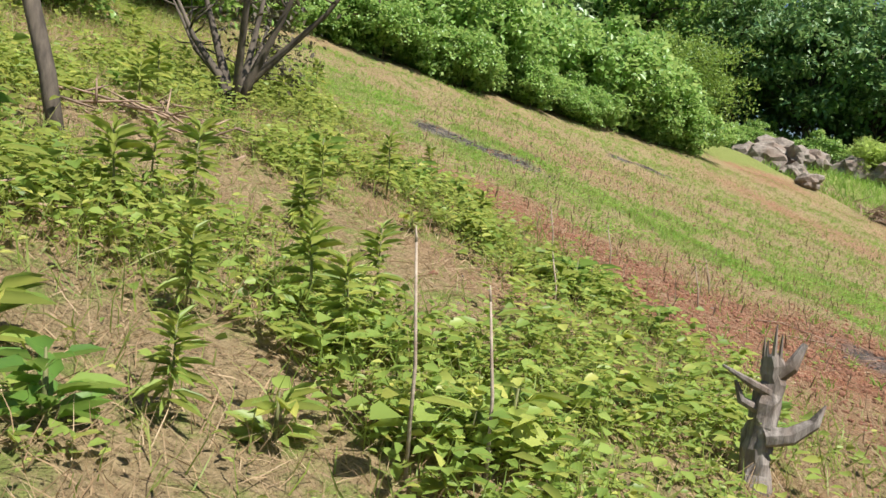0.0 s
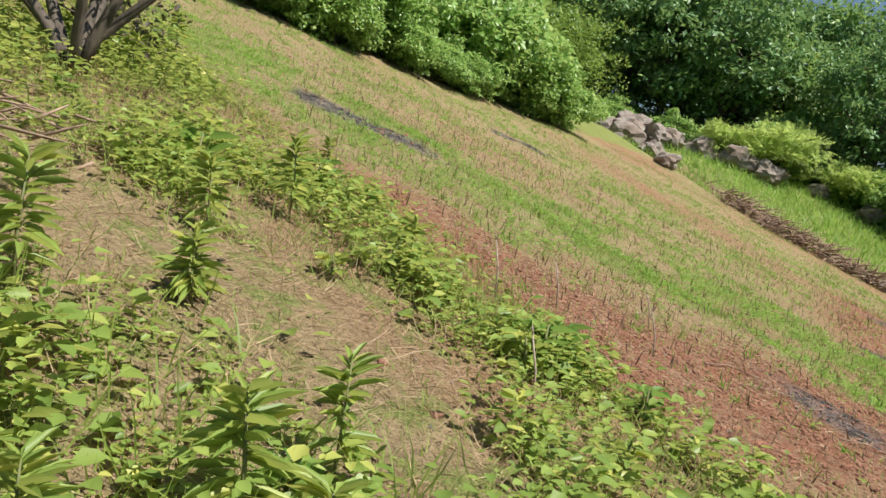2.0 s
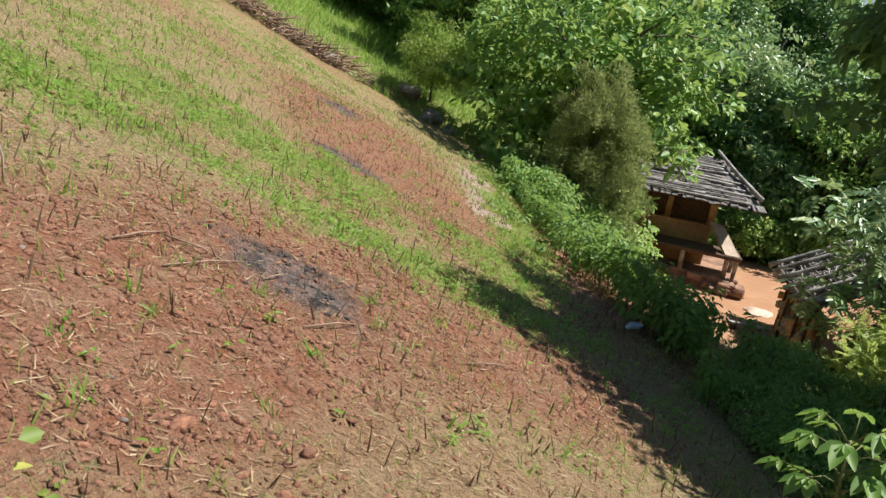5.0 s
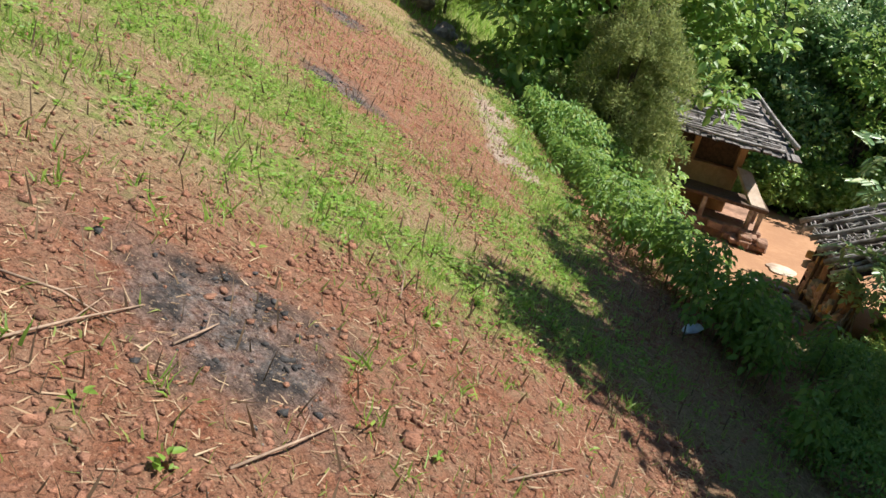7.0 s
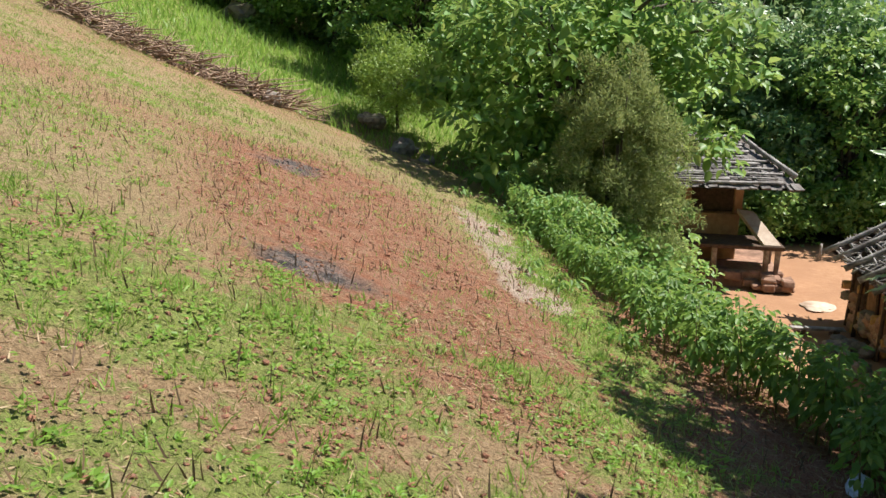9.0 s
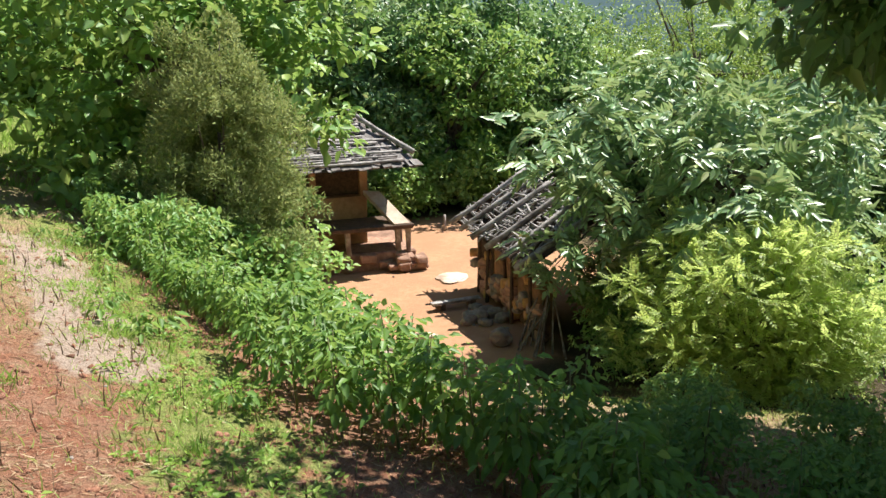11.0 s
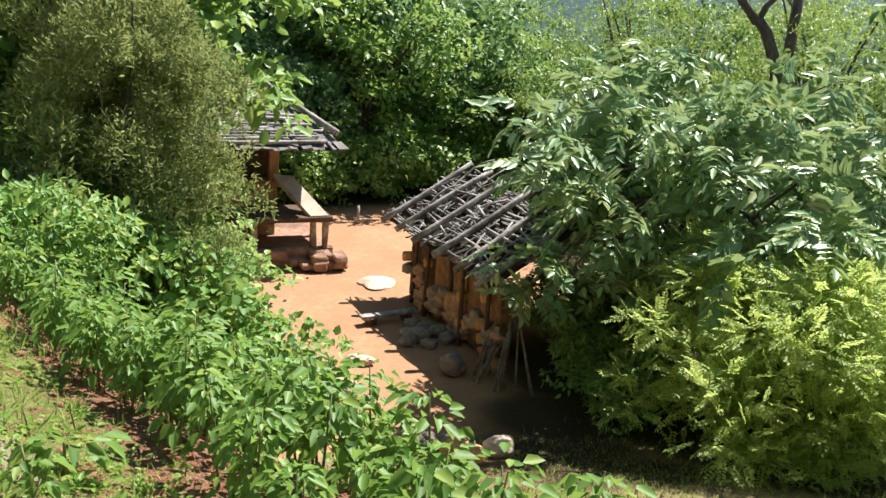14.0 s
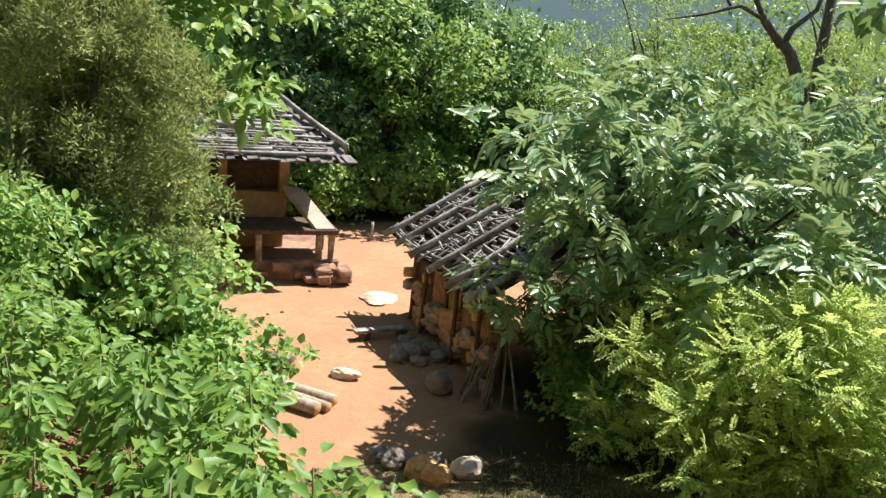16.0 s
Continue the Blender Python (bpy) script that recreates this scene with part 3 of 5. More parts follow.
    again(y, 22.0, 29.0, 1.0, 0.75)
    again(r, 22.6, 17.0, 2.0, 0.6)
    v = make_tree("trailing_bush", 38, 2.4, 1.5, 2.2, 90, 70, 0.5, (0.16, 0.75), LEAF_BRIGHT, "broad-leaved trailing bush at the edge of the yard", 0.04, True, droop=0.4, limbs=24)
    put(v, 17.2, 10.9, 0.0, 0.78)
    again(v, 17.2, 11.8, 2.0, 0.8)
    h = make_tree("hedge_bush", 39, 2.6, 1.7, 2.6, 110, 56, 0.6, (0.2, 0.7), LEAF_HEDGE, "dense leafy bush in the hedge above the field", 0.04, False, droop=0.3, limbs=8)
    rng = np.random.default_rng(5)
    first = True
    for i in range(30):
        s, e = rng.uniform(-9, 13), rng.uniform(0.9, 4.5)
        x, y = -1.4 + 0.824 * s - 0.567 * e, 17.6 + 0.567 * s + 0.824 * e
        (put if first else again)(h, x, y, rng.uniform(0, 6), rng.uniform(0.7, 1.15))
        first = False
    for i in range(34):
        s, e = rng.uniform(-9, 13), rng.uniform(0.3, 1.3)
        again(h, -1.4 + 0.824 * s - 0.567 * e, 17.6 + 0.567 * s + 0.824 * e, rng.uniform(0, 6), rng.uniform(0.3, 0.55))
    for i in range(16):
        s, e = rng.uniform(-2, 13), rng.uniform(7.5, 10.5)
        again(h, 13.5 + 0.506 * s + 0.862 * e, 27.0 - 0.862 * s + 0.506 * e, rng.uniform(0, 6), rng.uniform(0.5, 0.9))
    for i in range(16):
        again(h, rng.uniform(12, 27), rng.uniform(33, 37), rng.uniform(0, 6), rng.uniform(0.4, 0.75))
    for u, w, s in ((1.5, 4.6, 0.8), (4.0, 5.2, 0.9), (6.0, 5.6, 0.9), (-1.5, -6.5, 0.7), (-2.5, -4.8, 0.6), (15.5, 1.0, 0.8), (15.8, -1.4, 0.9), (15.4, 3.4, 0.9), (16.5, -3.0, 1.0), (16.8, 0.0, 1.0), (17.0, 2.2, 1.0), (17.5, 4.5, 1.0), (17.0, -5.0, 1.0), (19.0, -1.5, 1.2), (19.5, 1.5, 1.2), (19.0, -7.0, 1.1)):
        x, y = from_yard(u, w)
        again(h, x, y, u, s)
    for x, y, s in ((-5.2, 9.2, 0.6), (-6.2, 11.0, 0.8), (-4.9, 12.8, 0.7), (-7.0, 8.0, 0.8), (-6.0, 6.2, 0.6), (-8.0, 10.0, 1.0), (-6.5, 13.5, 0.9), (-5.0, 15.0, 0.8)):
        again(h, x, y, x, s)


build_named_trees()


def build_thicket():
    """Shaded leafy shrubs below the plot and between barn, walnut and bush."""
    rng = np.random.default_rng(52)
    d = make_tree("shady_shrub", 53, 1.5, 1.0, 1.4, 70, 34, 0.35, (0.13, 0.5), LEAF_BRIGHT, "dark leafy shrub in deep shade", 0.03, True, droop=0.5, limbs=14)
    first = True
    for x, y, s in ((9.4, 5.2, 0.35), (9, 4.4, 0.45), (10.6, 5, 0.45), (11.4, 5.7, 0.40), (8, 4.2, 0.40), (7.3, 3.6, 0.35), (8.6, 3.2, 0.45),  (12.6, 5.6, 0.40), (12.2, 4.4, 0.50),  (8.2, 5.2, 0.3), (7.6, 4.6, 0.3), (8.4, 4.6, 0.4), (7.2, 4.2, 0.35),
                    (19.6, 5.3, 0.7), (20.6, 5.2, 0.9), (21.8, 5.3, 1.0), (20.3, 3.6, 1.3), (18.6, 2.8, 1.2), (22.6, 4.4, 1.2), (23.8, 5.6, 1.0), (16.6, 11.0, 0.8), (17.3, 11.3, 0.9), (15.4, 12.2, 0.8), (16.6, 12.3, 1.0)):
        (put if first else again)(d, x, y, rng.uniform(0, 6), s)
        first = False


build_thicket()


# ---- crop plot ----
def build_crops():
    rng = np.random.default_rng(8)
    kinds = []
    for k in range(5):
        r = np.random.default_rng(80 + k)
        root = tagged(new("crop_plant"), "leafy green crop plant on a thin stalk", "plant", "crop plants on the bank")
        hgt = (0.70, 0.78, 0.86, 0.62, 0.2)[k]
        t = np.linspace(0, 1, 5)[:, None]
        line = np.array([0.06 * r.normal(), 0.06 * r.normal(), hgt]) * t
        under("stalk", wood("stalk", [tube_arrays(line, 0.011 - 0.007 * t[:, 0], 5)], STALK), root)
        n = 84 if k < 4 else 22
        s = r.uniform(0.1, 1.0, n) ** 0.6
        ang = r.uniform(0, 6.28, n)
        d = np.stack([np.cos(ang), np.sin(ang), r.uniform(-1.1, -0.05, n) + 0.5 * s ** 3], 1)
        reach = r.uniform(0.03, 0.2, n) * (1.15 - 0.45 * s)
        p = np.stack([np.cos(ang) * reach, np.sin(ang) * reach, s * hgt + reach * 0.3], 1) + line[-1] * s[:, None] * (1, 1, 0)
        ln = r.uniform(0.06, 0.135, n) * (1.15 - 0.35 * s)
        v, f = leaf_arrays(p, d, np.tile((0, 0, 1.0), (n, 1)) + r.normal(size=(n, 3)) * 0.3, ln, ln * 0.58, 0.15, 0.35)
        under("leaves", mk("leaves", v, f, LEAF_BEAN), root)
        kinds.append(root)
    used = [False] * 5

    def plant(k, x, y, size):
        (again if used[k] else put)(kinds[k], x, y, rng.uniform(0, 6.3), size)
        used[k] = True

    def place(a, b):
        return 10.6 + 0.8 * a + 0.6 * b, 10.0 + 0.6 * a - 0.8 * b

    # a bent band of close rows along the bank
    for row in range(4):
        for i in range(46):
            a = -3.3 + i * 0.25 + rng.normal() * 0.06
            b = float(np.interp(a, (-3, -1, 1, 2.3, 7), (1.5, 1.2, 1.2, 1.05, 0.6))) + row * 0.28 + rng.normal() * 0.06
            x, y = place(a, b)
            if math.hypot(x - 8.9, y - 7.9) < 1.25 or rng.random() < 0.1:
                continue
            plant(int(rng.integers(4)), x, y, rng.uniform(0.85, 1.15) * (0.9 if row else 0.8))
    # loose plants in the shade below the band's near end
    for i in range(46):
        x, y = rng.uniform(7.6, 11.4), rng.uniform(5.3, 7.3)
        if math.hypot(x - 8.95, y - 7.8) > 1.2 and y < 5.2 + 0.75 * (x - 7.6):
            plant(int(rng.integers(4)), x, y, rng.uniform(0.6, 1.0))
    # young plants on the bare strip uphill of the band
    for i in range(24):
        a = rng.uniform(-1.0, 7)
        b = float(np.interp(a, (-3, -1, 2, 7), (1.3, 0.95, 0.6, 0.25))) - rng.uniform(0.0, 0.7)
        x, y = place(a, b)
        if math.hypot(x - 8.9, y - 8.0) > 1.0:
            plant(4, x, y, rng.uniform(0.5, 1.1))


build_crops()


# ---- house and barn ----
YARD_FRAME = Matrix(((YARD_U[0], YARD_V[0], 0, YARD_0[0]), (YARD_U[1], YARD_V[1], 0, YARD_0[1]), (0, 0, 1, -4.35), (0, 0, 0, 1)))


def pole(name, a, b, r0, r1, mat, parent, rng, sides=7, bow=0.02):
    t = np.linspace(0, 1, 6)[:, None]
    a, b = np.asarray(a, float), np.asarray(b, float)
    line = a * (1 - t) + b * t + rng.normal(size=3) * bow * np.sin(t * np.pi)
    return under(name, wood(name, [tube_arrays(line, r0 + (r1 - r0) * t[:, 0], sides, 0.06, rng)], mat), parent)


def placed(ob, m):
    ob.matrix_basis = m
    return ob


def build_house():
    rng = np.random.default_rng(41)
    h = tagged(new("storehouse"), "old mud-walled storehouse with a pole-weighted bark roof", "house")
    h.matrix_basis = YARD_FRAME @ Matrix.Translation((7.95, -0.66, 0.0))
    # u runs away from the yard, v along the front
    def box(name, u0, u1, v0, v1, z0, z1, mat, wob=0.01, bevel=0.02, label=""):
        return placed(part(name, board((u1 - u0, v1 - v0, z1 - z0), rng, wob, bevel), mat, h, label), Matrix.Translation(((u0 + u1) / 2, (v0 + v1) / 2, (z0 + z1) / 2)))
    box("plinth", 0.35, 4.5, 0.1, 4.6, -0.3, 0.42, REDSTONE, 0.03, 0.05, "rough red stone plinth")
    for i in range(9):
        s = rng.uniform(0.3, 0.5)
        placed(part("plinth_stone", board((0.3, s, 0.2), rng, 0.03, 0.03), REDSTONE, h), Matrix.Translation((0.3, 0.05 + i * 0.5, 0.12 + 0.2 * (i % 2))))
    box("wall", 1.7, 4.2, 1.25, 4.4, 0.42, 1.9, MUD, 0.02, 0.03, "ochre mud plaster wall")
    # dark box filling the opening, set back from the plaster wall
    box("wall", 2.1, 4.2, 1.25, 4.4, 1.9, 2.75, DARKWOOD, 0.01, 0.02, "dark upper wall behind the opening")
    box("post", 1.72, 1.95, 1.2, 1.45, 1.9, 2.8, MUD)
    box("post", 1.72, 1.95, 2.75, 2.95, 1.9, 2.8, MUD)
    box("post", 1.72, 1.95, 4.15, 4.4, 1.9, 2.8, MUD)
    box("lintel", 1.6, 2.0, 1.0, 4.5, 2.72, 2.9, DARKWOOD)
    box("platform", 0.25, 1.75, 0.15, 4.5, 1.12, 1.24, DARKWOOD, 0.01, 0.02, "worn timber platform")
    for u, v in ((0.4, 0.3), (0.4, 0.62), (0.4, 2.1), (0.4, 4.2), (1.5, 0.3)):
        box("platform_leg", u - 0.07, u + 0.07, v - 0.07, v + 0.07, 0.4, 1.14, LOGWOOD, 0.015)
    bm = bmesh.new()
    top = [Vector(q) for q in ((0.3, 0.25, 1.28), (0.3, 0.72, 1.28), (1.72, 1.35, 2.08), (1.72, 0.85, 2.02))]
    lo = [bm.verts.new(q - Vector((0, 0, 0.12))) for q in top]
    hi = [bm.verts.new(q) for q in top]
    bm.faces.new(lo)
    bm.faces.new(hi[::-1])
    for i in range(4):
        bm.faces.new((lo[i], hi[i], hi[(i + 1) % 4], lo[(i + 1) % 4]))
    bmesh.ops.recalc_face_normals(bm, faces=bm.faces[:])
    part("lean_to", bm, PALESLAB, h, "sloping sunlit slab leaning from wall to platform")
    # roof: front slope with shingles and poles
    run, e0, e1, zlo, zhi = 2.6, 0.0, 4.9, 3.0, 4.2
    def at(s, k, lift=0.0):
        left, right = e1 - 0.9 * s, e0 + 1.5 * s
        return np.array([0.35 + run * s, right + (left - right) * k, zlo + (zhi - zlo) * s + lift])
    bm = bmesh.new()
    q = [bm.verts.new(at(*c)) for c in ((0, 0), (1, 0), (1, 1), (0, 1))]
    bot = [bm.verts.new(at(*c) - np.array([0, 0, 0.09])) for c in ((0, 0), (1, 0), (1, 1), (0, 1))]
    back = [bm.verts.new((5.6, e0, 3.0)), bm.verts.new((5.6, e1, 3.0))]
    bm.faces.new(q)
    bm.faces.new(bot[::-1])
    bm.faces.new((q[1], back[0], back[1], q[2]))
    bm.faces.new((q[0], back[0], q[1]))
    bm.faces.new((q[3], q[2], back[1]))
    bm.faces.new((bot[0], bot[3], back[1], back[0]))
    bmesh.ops.recalc_face_normals(bm, faces=bm.faces[:])
    roof = part("roof", bm, SHINGLE, h, "grey bark and shingle roof")
    for i in range(9):
        for j in range(22):
            s, k = i / 9, (j + rng.uniform(-0.3, 0.3)) / 21
            a = at(s, min(max(k, 0), 1), 0.02 + 0.015 * rng.random())
            ob = part("shingle", board((rng.uniform(0.32, 0.42), rng.uniform(0.16, 0.3), 0.03), rng, 0.014, 0.005), SHINGLE, roof)
            ob.matrix_basis = Matrix.Translation(a) @ pose(0, 0, 0, rng.uniform(-7, 7), -26 + rng.uniform(-6, 6), rng.uniform(-18, 18))
    for i in range(12):
        s = 0.02 + i * 0.082 + rng.uniform(-0.02, 0.02)
        k0, k1 = rng.uniform(-0.02, 0.25), rng.uniform(0.6, 1.02)
        r = rng.uniform(0.03, 0.055)
        pole("roof_pole", at(s, k0, 0.12), at(s + rng.uniform(-0.03, 0.03), k1, 0.12), r, r * 0.7, ROOFWOOD, roof, rng)
        pole("roof_pole", at(s + 0.03, k0 + 0.3, 0.14), at(s + rng.uniform(-0.0, 0.05), min(1, k1 + 0.2), 0.14), r * 0.8, r * 0.6, ROOFWOOD, roof, rng)
    pole("hip_pole", at(0.1, -0.03, 0.2), at(1.05, 0.0, 0.24), 0.085, 0.06, ROOFWOOD, roof, rng)
    pole("hip_pole", at(0.2, 0.5, 0.2), at(0.6, 0.38, 0.22), 0.05, 0.04, ROOFWOOD, roof, rng)
    st = tagged(new("stone_step"), "low step of stacked red stones before the platform", "step")
    st.matrix_basis = h.matrix_basis.copy()
    for i in range(7):
        placed(part("stone", board((0.42, 0.36, 0.2), rng, 0.035, 0.04), REDSTONE, st), Matrix.Translation((0.0 + 0.1 * rng.normal(), 0.05 + 0.27 * (i % 4), 0.08 + 0.2 * (i // 4))))


build_house()


def build_barn():
    rng = np.random.default_rng(43)
    b = tagged(new("barn"), "low barn of logs, stone and mud under a pole roof", "barn")
    ang = math.atan2(0.41, 0.91)
    b.matrix_basis = pose(21.4, 7.35, -4.33, 0, 0, math.degrees(ang))
    # local x along the eave, y to the yard, negative y under the roof; eave at y = 0
    lo, hi, run, long = 1.67, 2.75, 1.85, 5.05
    def at(k, s, lift=0.0):
        return np.array([k * long, -run * s, lo + (hi - lo) * s + lift])
    bm = bmesh.new()
    q = [bm.verts.new(at(k, s)) for k, s in ((0, 0), (1, 0), (1, 1), (0, 1))]
    r = [bm.verts.new((0, -run * 2, lo)), bm.verts.new((long, -run * 2, lo))]
    for quad in (q, (q[3], q[2], r[1], r[0])):
        bm.faces.new(quad)
    bmesh.ops.solidify(bm, geom=bm.faces[:], thickness=0.08)
    roof = part("roof", bm, DARKWOOD, b, "roof of dark brushwood")
    for i in range(95):
        s, k = rng.uniform(0, 1), rng.uniform(-0.06, 0.85)
        e = min(1.06, k + rng.uniform(0.12, 0.4))
        rr = rng.uniform(0.018, 0.04)
        pole("stick", at(k, s, rng.uniform(0.05, 0.1)), at(e, s + rng.uniform(-0.12, 0.12), rng.uniform(0.05, 0.12)), rr, rr * 0.6, ROOFWOOD, roof, rng, 5, 0.05)
    for i in range(70):
        k, s = rng.uniform(0, 1), rng.uniform(-0.1, 0.85)
        rr = rng.uniform(0.018, 0.035)
        pole("stick", at(k, s, 0.06), at(k + rng.uniform(-0.1, 0.1), s + rng.uniform(0.15, 0.5), 0.1), rr, rr * 0.6, ROOFWOOD, roof, rng, 5, 0.05)
    for i in range(6):
        k = 0.03 + i * 0.19
        pole("roof_pole", at(k + rng.uniform(-0.02, 0.02), -0.12, 0.15), at(k + rng.uniform(-0.03, 0.03), 1.06, 0.19), 0.07, 0.06, ROOFWOOD, roof, rng, 8)
    for x0, x1, z1 in ((0.3, 1.6, 1.5), (1.6, 3.2, 1.45), (3.2, 4.6, 1.5)):
        placed(part("wall", board((x1 - x0, 0.35, z1), rng, 0.03, 0.04), BARNWALL if x0 < 3 else DARKWOOD, b), Matrix.Translation(((x0 + x1) / 2, -0.55, z1 / 2)))
    for i in range(60):
        x, z = rng.uniform(0.2, 4.7), rng.uniform(0.05, 1.3)
        if i % 4 == 0:
            a = np.array([x, -0.5, z])
            e = wood("log", [tube_arrays([a, a + (0.05, 0.28, 0.0)], [0.11, 0.11], 9, 0.05, rng)], CUTWOOD)
            under("log", e, b)
        else:
            placed(part("stone", lump(rng, (0.42, 0.3, 0.28), 0.25), REDSTONE if i % 2 else STONE, b), Matrix.Translation((x, -0.36, z * 0.6)))
    for i in range(5):
        x = 0.5 + i * 0.9
        pole("prop", (x, -0.3 + rng.normal() * 0.08, -0.1), (x + rng.normal() * 0.2, -0.3, lo + 0.1), 0.05, 0.04, DARKWOOD, b, rng)
    for i in range(14):
        x = rng.uniform(-0.8, 0.6)
        pole("leaning_stick", (x - 0.3 + rng.normal() * 0.15, 0.1 + rng.normal() * 0.2, -0.02), (x + 0.3, -0.5, rng.uniform(0.7, 1.4)), 0.025, 0.015, DEADWOOD, b, rng, 5)


build_barn()


# ---- ground cover ----
LEAF_TUFT = leaf_material("young_grass", (0.13, 0.27, 0.04), (0.27, 0.46, 0.08), (0.42, 0.55, 0.13), 0.45, 0.55)


def scatter(rng, n, x0, x1, y0, y1, weight):
    x, y = rng.uniform(x0, x1, n), rng.uniform(y0, y1, n)
    keep = rng.random(n) < weight(x, y)
    x, y = x[keep], y[keep]
    return x, y, ground(x, y)


def open_field(x, y):
    return (far_edge(x, y) < 0.3) * (top_edge(x, y) < 0.3) * (yard_distance(x, y) > 0.3)


def stuff(name, v, f, mat, label):
    return tagged(new(name, mk(name, v, f, mat)), label, "ground cover", kind="stuff")


def build_cover():
    rng = np.random.default_rng(61)
    # green grass of the band and thin grass elsewhere
    x, y, z = scatter(rng, 430000, -6, 19, 3, 27, lambda x, y: open_field(x, y) * (1 - ash_at(x, y)) * np.clip(green_at(x, y) * (1 - weeds_at(x, y)) * (0.5 + 0.6 * soft_noise(x, y, 3.1)) + 0.16 + 0.12 * soft_noise(y, x, 2.1), 0.0, 1))
    p = np.stack([x, y, z - 0.01], 1)
    d = np.stack([rng.normal(size=len(x)) * 0.5, rng.normal(size=len(x)) * 0.5, np.ones(len(x))], 1)
    stuff("grass", *blade_arrays(p, d, rng.uniform(0.025, 0.10, len(x)), rng.uniform(0.004, 0.010, len(x)), 0.8, rng), LEAF_GRASS, "short bright grass on the hoed hillside")
    # tufts
    x, y, z = scatter(rng, 20000, -4, 15, 5, 24, lambda x, y: open_field(x, y) * (1 - ash_at(x, y)) * (1 - weeds_at(x, y)) * np.clip((1.1 * green_at(x, y) - 0.2) * (0.6 + 0.9 * soft_noise(x, y, 5.7)), 0.05, 0.9))
    n, per = len(x), 12
    p = (np.stack([x, y, z - 0.01], 1)[:, None] + rng.normal(size=(n, per, 3)) * (0.035, 0.035, 0)).reshape(-1, 3)
    d = np.stack([rng.normal(size=n * per) * 0.55, rng.normal(size=n * per) * 0.55, np.ones(n * per)], 1)
    k = np.repeat(rng.uniform(0.6, 1.5, n), per)
    stuff("grass_tufts", *blade_arrays(p, d, rng.uniform(0.04, 0.095, n * per) * k, rng.uniform(0.006, 0.013, n * per), 0.9, rng), LEAF_TUFT, "bright green tufts of young grass")
    # straw
    x, y, z = scatter(rng, 170000, -6, 19, 1, 27, lambda x, y: open_field(x, y) * (1 - ash_at(x, y)) * np.clip(0.55 + 0.4 * soft_noise(x, y, 2.3) - 0.4 * green_at(x, y), 0.05, 1))
    p = np.stack([x, y, z + 0.004], 1)
    a = rng.uniform(0, 6.28, len(x))
    d = np.stack([np.cos(a), np.sin(a), rng.uniform(0.0, 0.45, len(x)) - 0.25 * np.cos(a)], 1)
    stuff("straw", *blade_arrays(p, d, rng.uniform(0.02, 0.09, len(x)), rng.uniform(0.003, 0.007, len(x)), 0.3, rng), LEAF_STRAW, "dry straw litter on red soil")
    # chopped straw where the hoe has been
    x, y, z = scatter(rng, 45000, 0.5, 9.5, 3.5, 10, lambda x, y: open_field(x, y) * (1 - 0.9 * ash_at(x, y)) * (1 - weeds_at(x, y)) * np.clip(0.6 + 0.5 * soft_noise(x, y, 3.7) - 0.4 * green_at(x, y), 0.08, 1))
    a = rng.uniform(0, 6.28, len(x))
    d = np.stack([np.cos(a), np.sin(a), rng.uniform(-0.1, 0.3, len(x)) - 0.22 * np.cos(a) + 0.2 * np.sin(a)], 1)
    stuff("chopped_straw", *blade_arrays(np.stack([x, y, z + 0.006], 1), d, rng.uniform(0.02, 0.085, len(x)), rng.uniform(0.003, 0.007, len(x)), 0.25, rng), LEAF_STRAW, "chopped pale straw strewn on the hoed soil")
    # small round-leaved weeds in the green band
    x, y, z = scatter(rng, 46000, -3, 13, 5, 20, lambda x, y: open_field(x, y) * (1 - ash_at(x, y)) * (1 - weeds_at(x, y)) * np.clip((1.2 * green_at(x, y) - 0.25) * (0.5 + 0.9 * soft_noise(x, y, 4.3)), 0.015, 0.85))
    n = len(x)
    a = rng.uniform(0, 6.28, (n, 4))
    p = np.stack([x[:, None] + 0.015 * np.cos(a), y[:, None] + 0.015 * np.sin(a), z[:, None] + rng.uniform(0.005, 0.05, (n, 4))], -1).reshape(-1, 3)
    d = np.stack([np.cos(a), np.sin(a), rng.uniform(0.1, 0.9, (n, 4))], -1).reshape(-1, 3)
    ln = rng.uniform(0.022, 0.05, n * 4)
    stuff("field_weeds", *leaf_arrays(p, d, np.tile((0, 0, 1.0), (n * 4, 1)) + rng.normal(size=(n * 4, 3)) * 0.3, ln, ln * 0.55, 0.15, 0.3), LEAF_TUFT, "small bright weeds among the young grass")
    # rough herbs near the start
    x, y, z = scatter(rng, 60000, -6, 3, -0.5, 13, lambda x, y: weeds_at(x, y) * np.clip(0.16 + 0.45 * soft_noise(x, y, 2.1) + 0.3 * soft_noise(y, x, 5.0) + 0.42 * lush_at(x, y), 0.04, 1) * step(0.3, 0.7, np.hypot(x + 0.3, y - 0.9) * 0.9) * (1 - 0.95 * straw_patch(x, y)))
    n = len(x)
    per = 5
    h = rng.uniform(0.03, 0.24, n) * (0.55 + 0.3 * soft_noise(x, y, 2.9) + 0.6 * lush_at(x, y))
    a = rng.uniform(0, 6.28, (n, per))
    k = rng.uniform(0.3, 1.0, (n, per))
    p = np.stack([x[:, None] + 0.03 * np.cos(a), y[:, None] + 0.03 * np.sin(a), z[:, None] + np.maximum(h, 0.02)[:, None] * k], -1).reshape(-1, 3)
    d = np.stack([np.cos(a), np.sin(a), rng.uniform(-0.2, 0.6, (n, per))], -1).reshape(-1, 3)
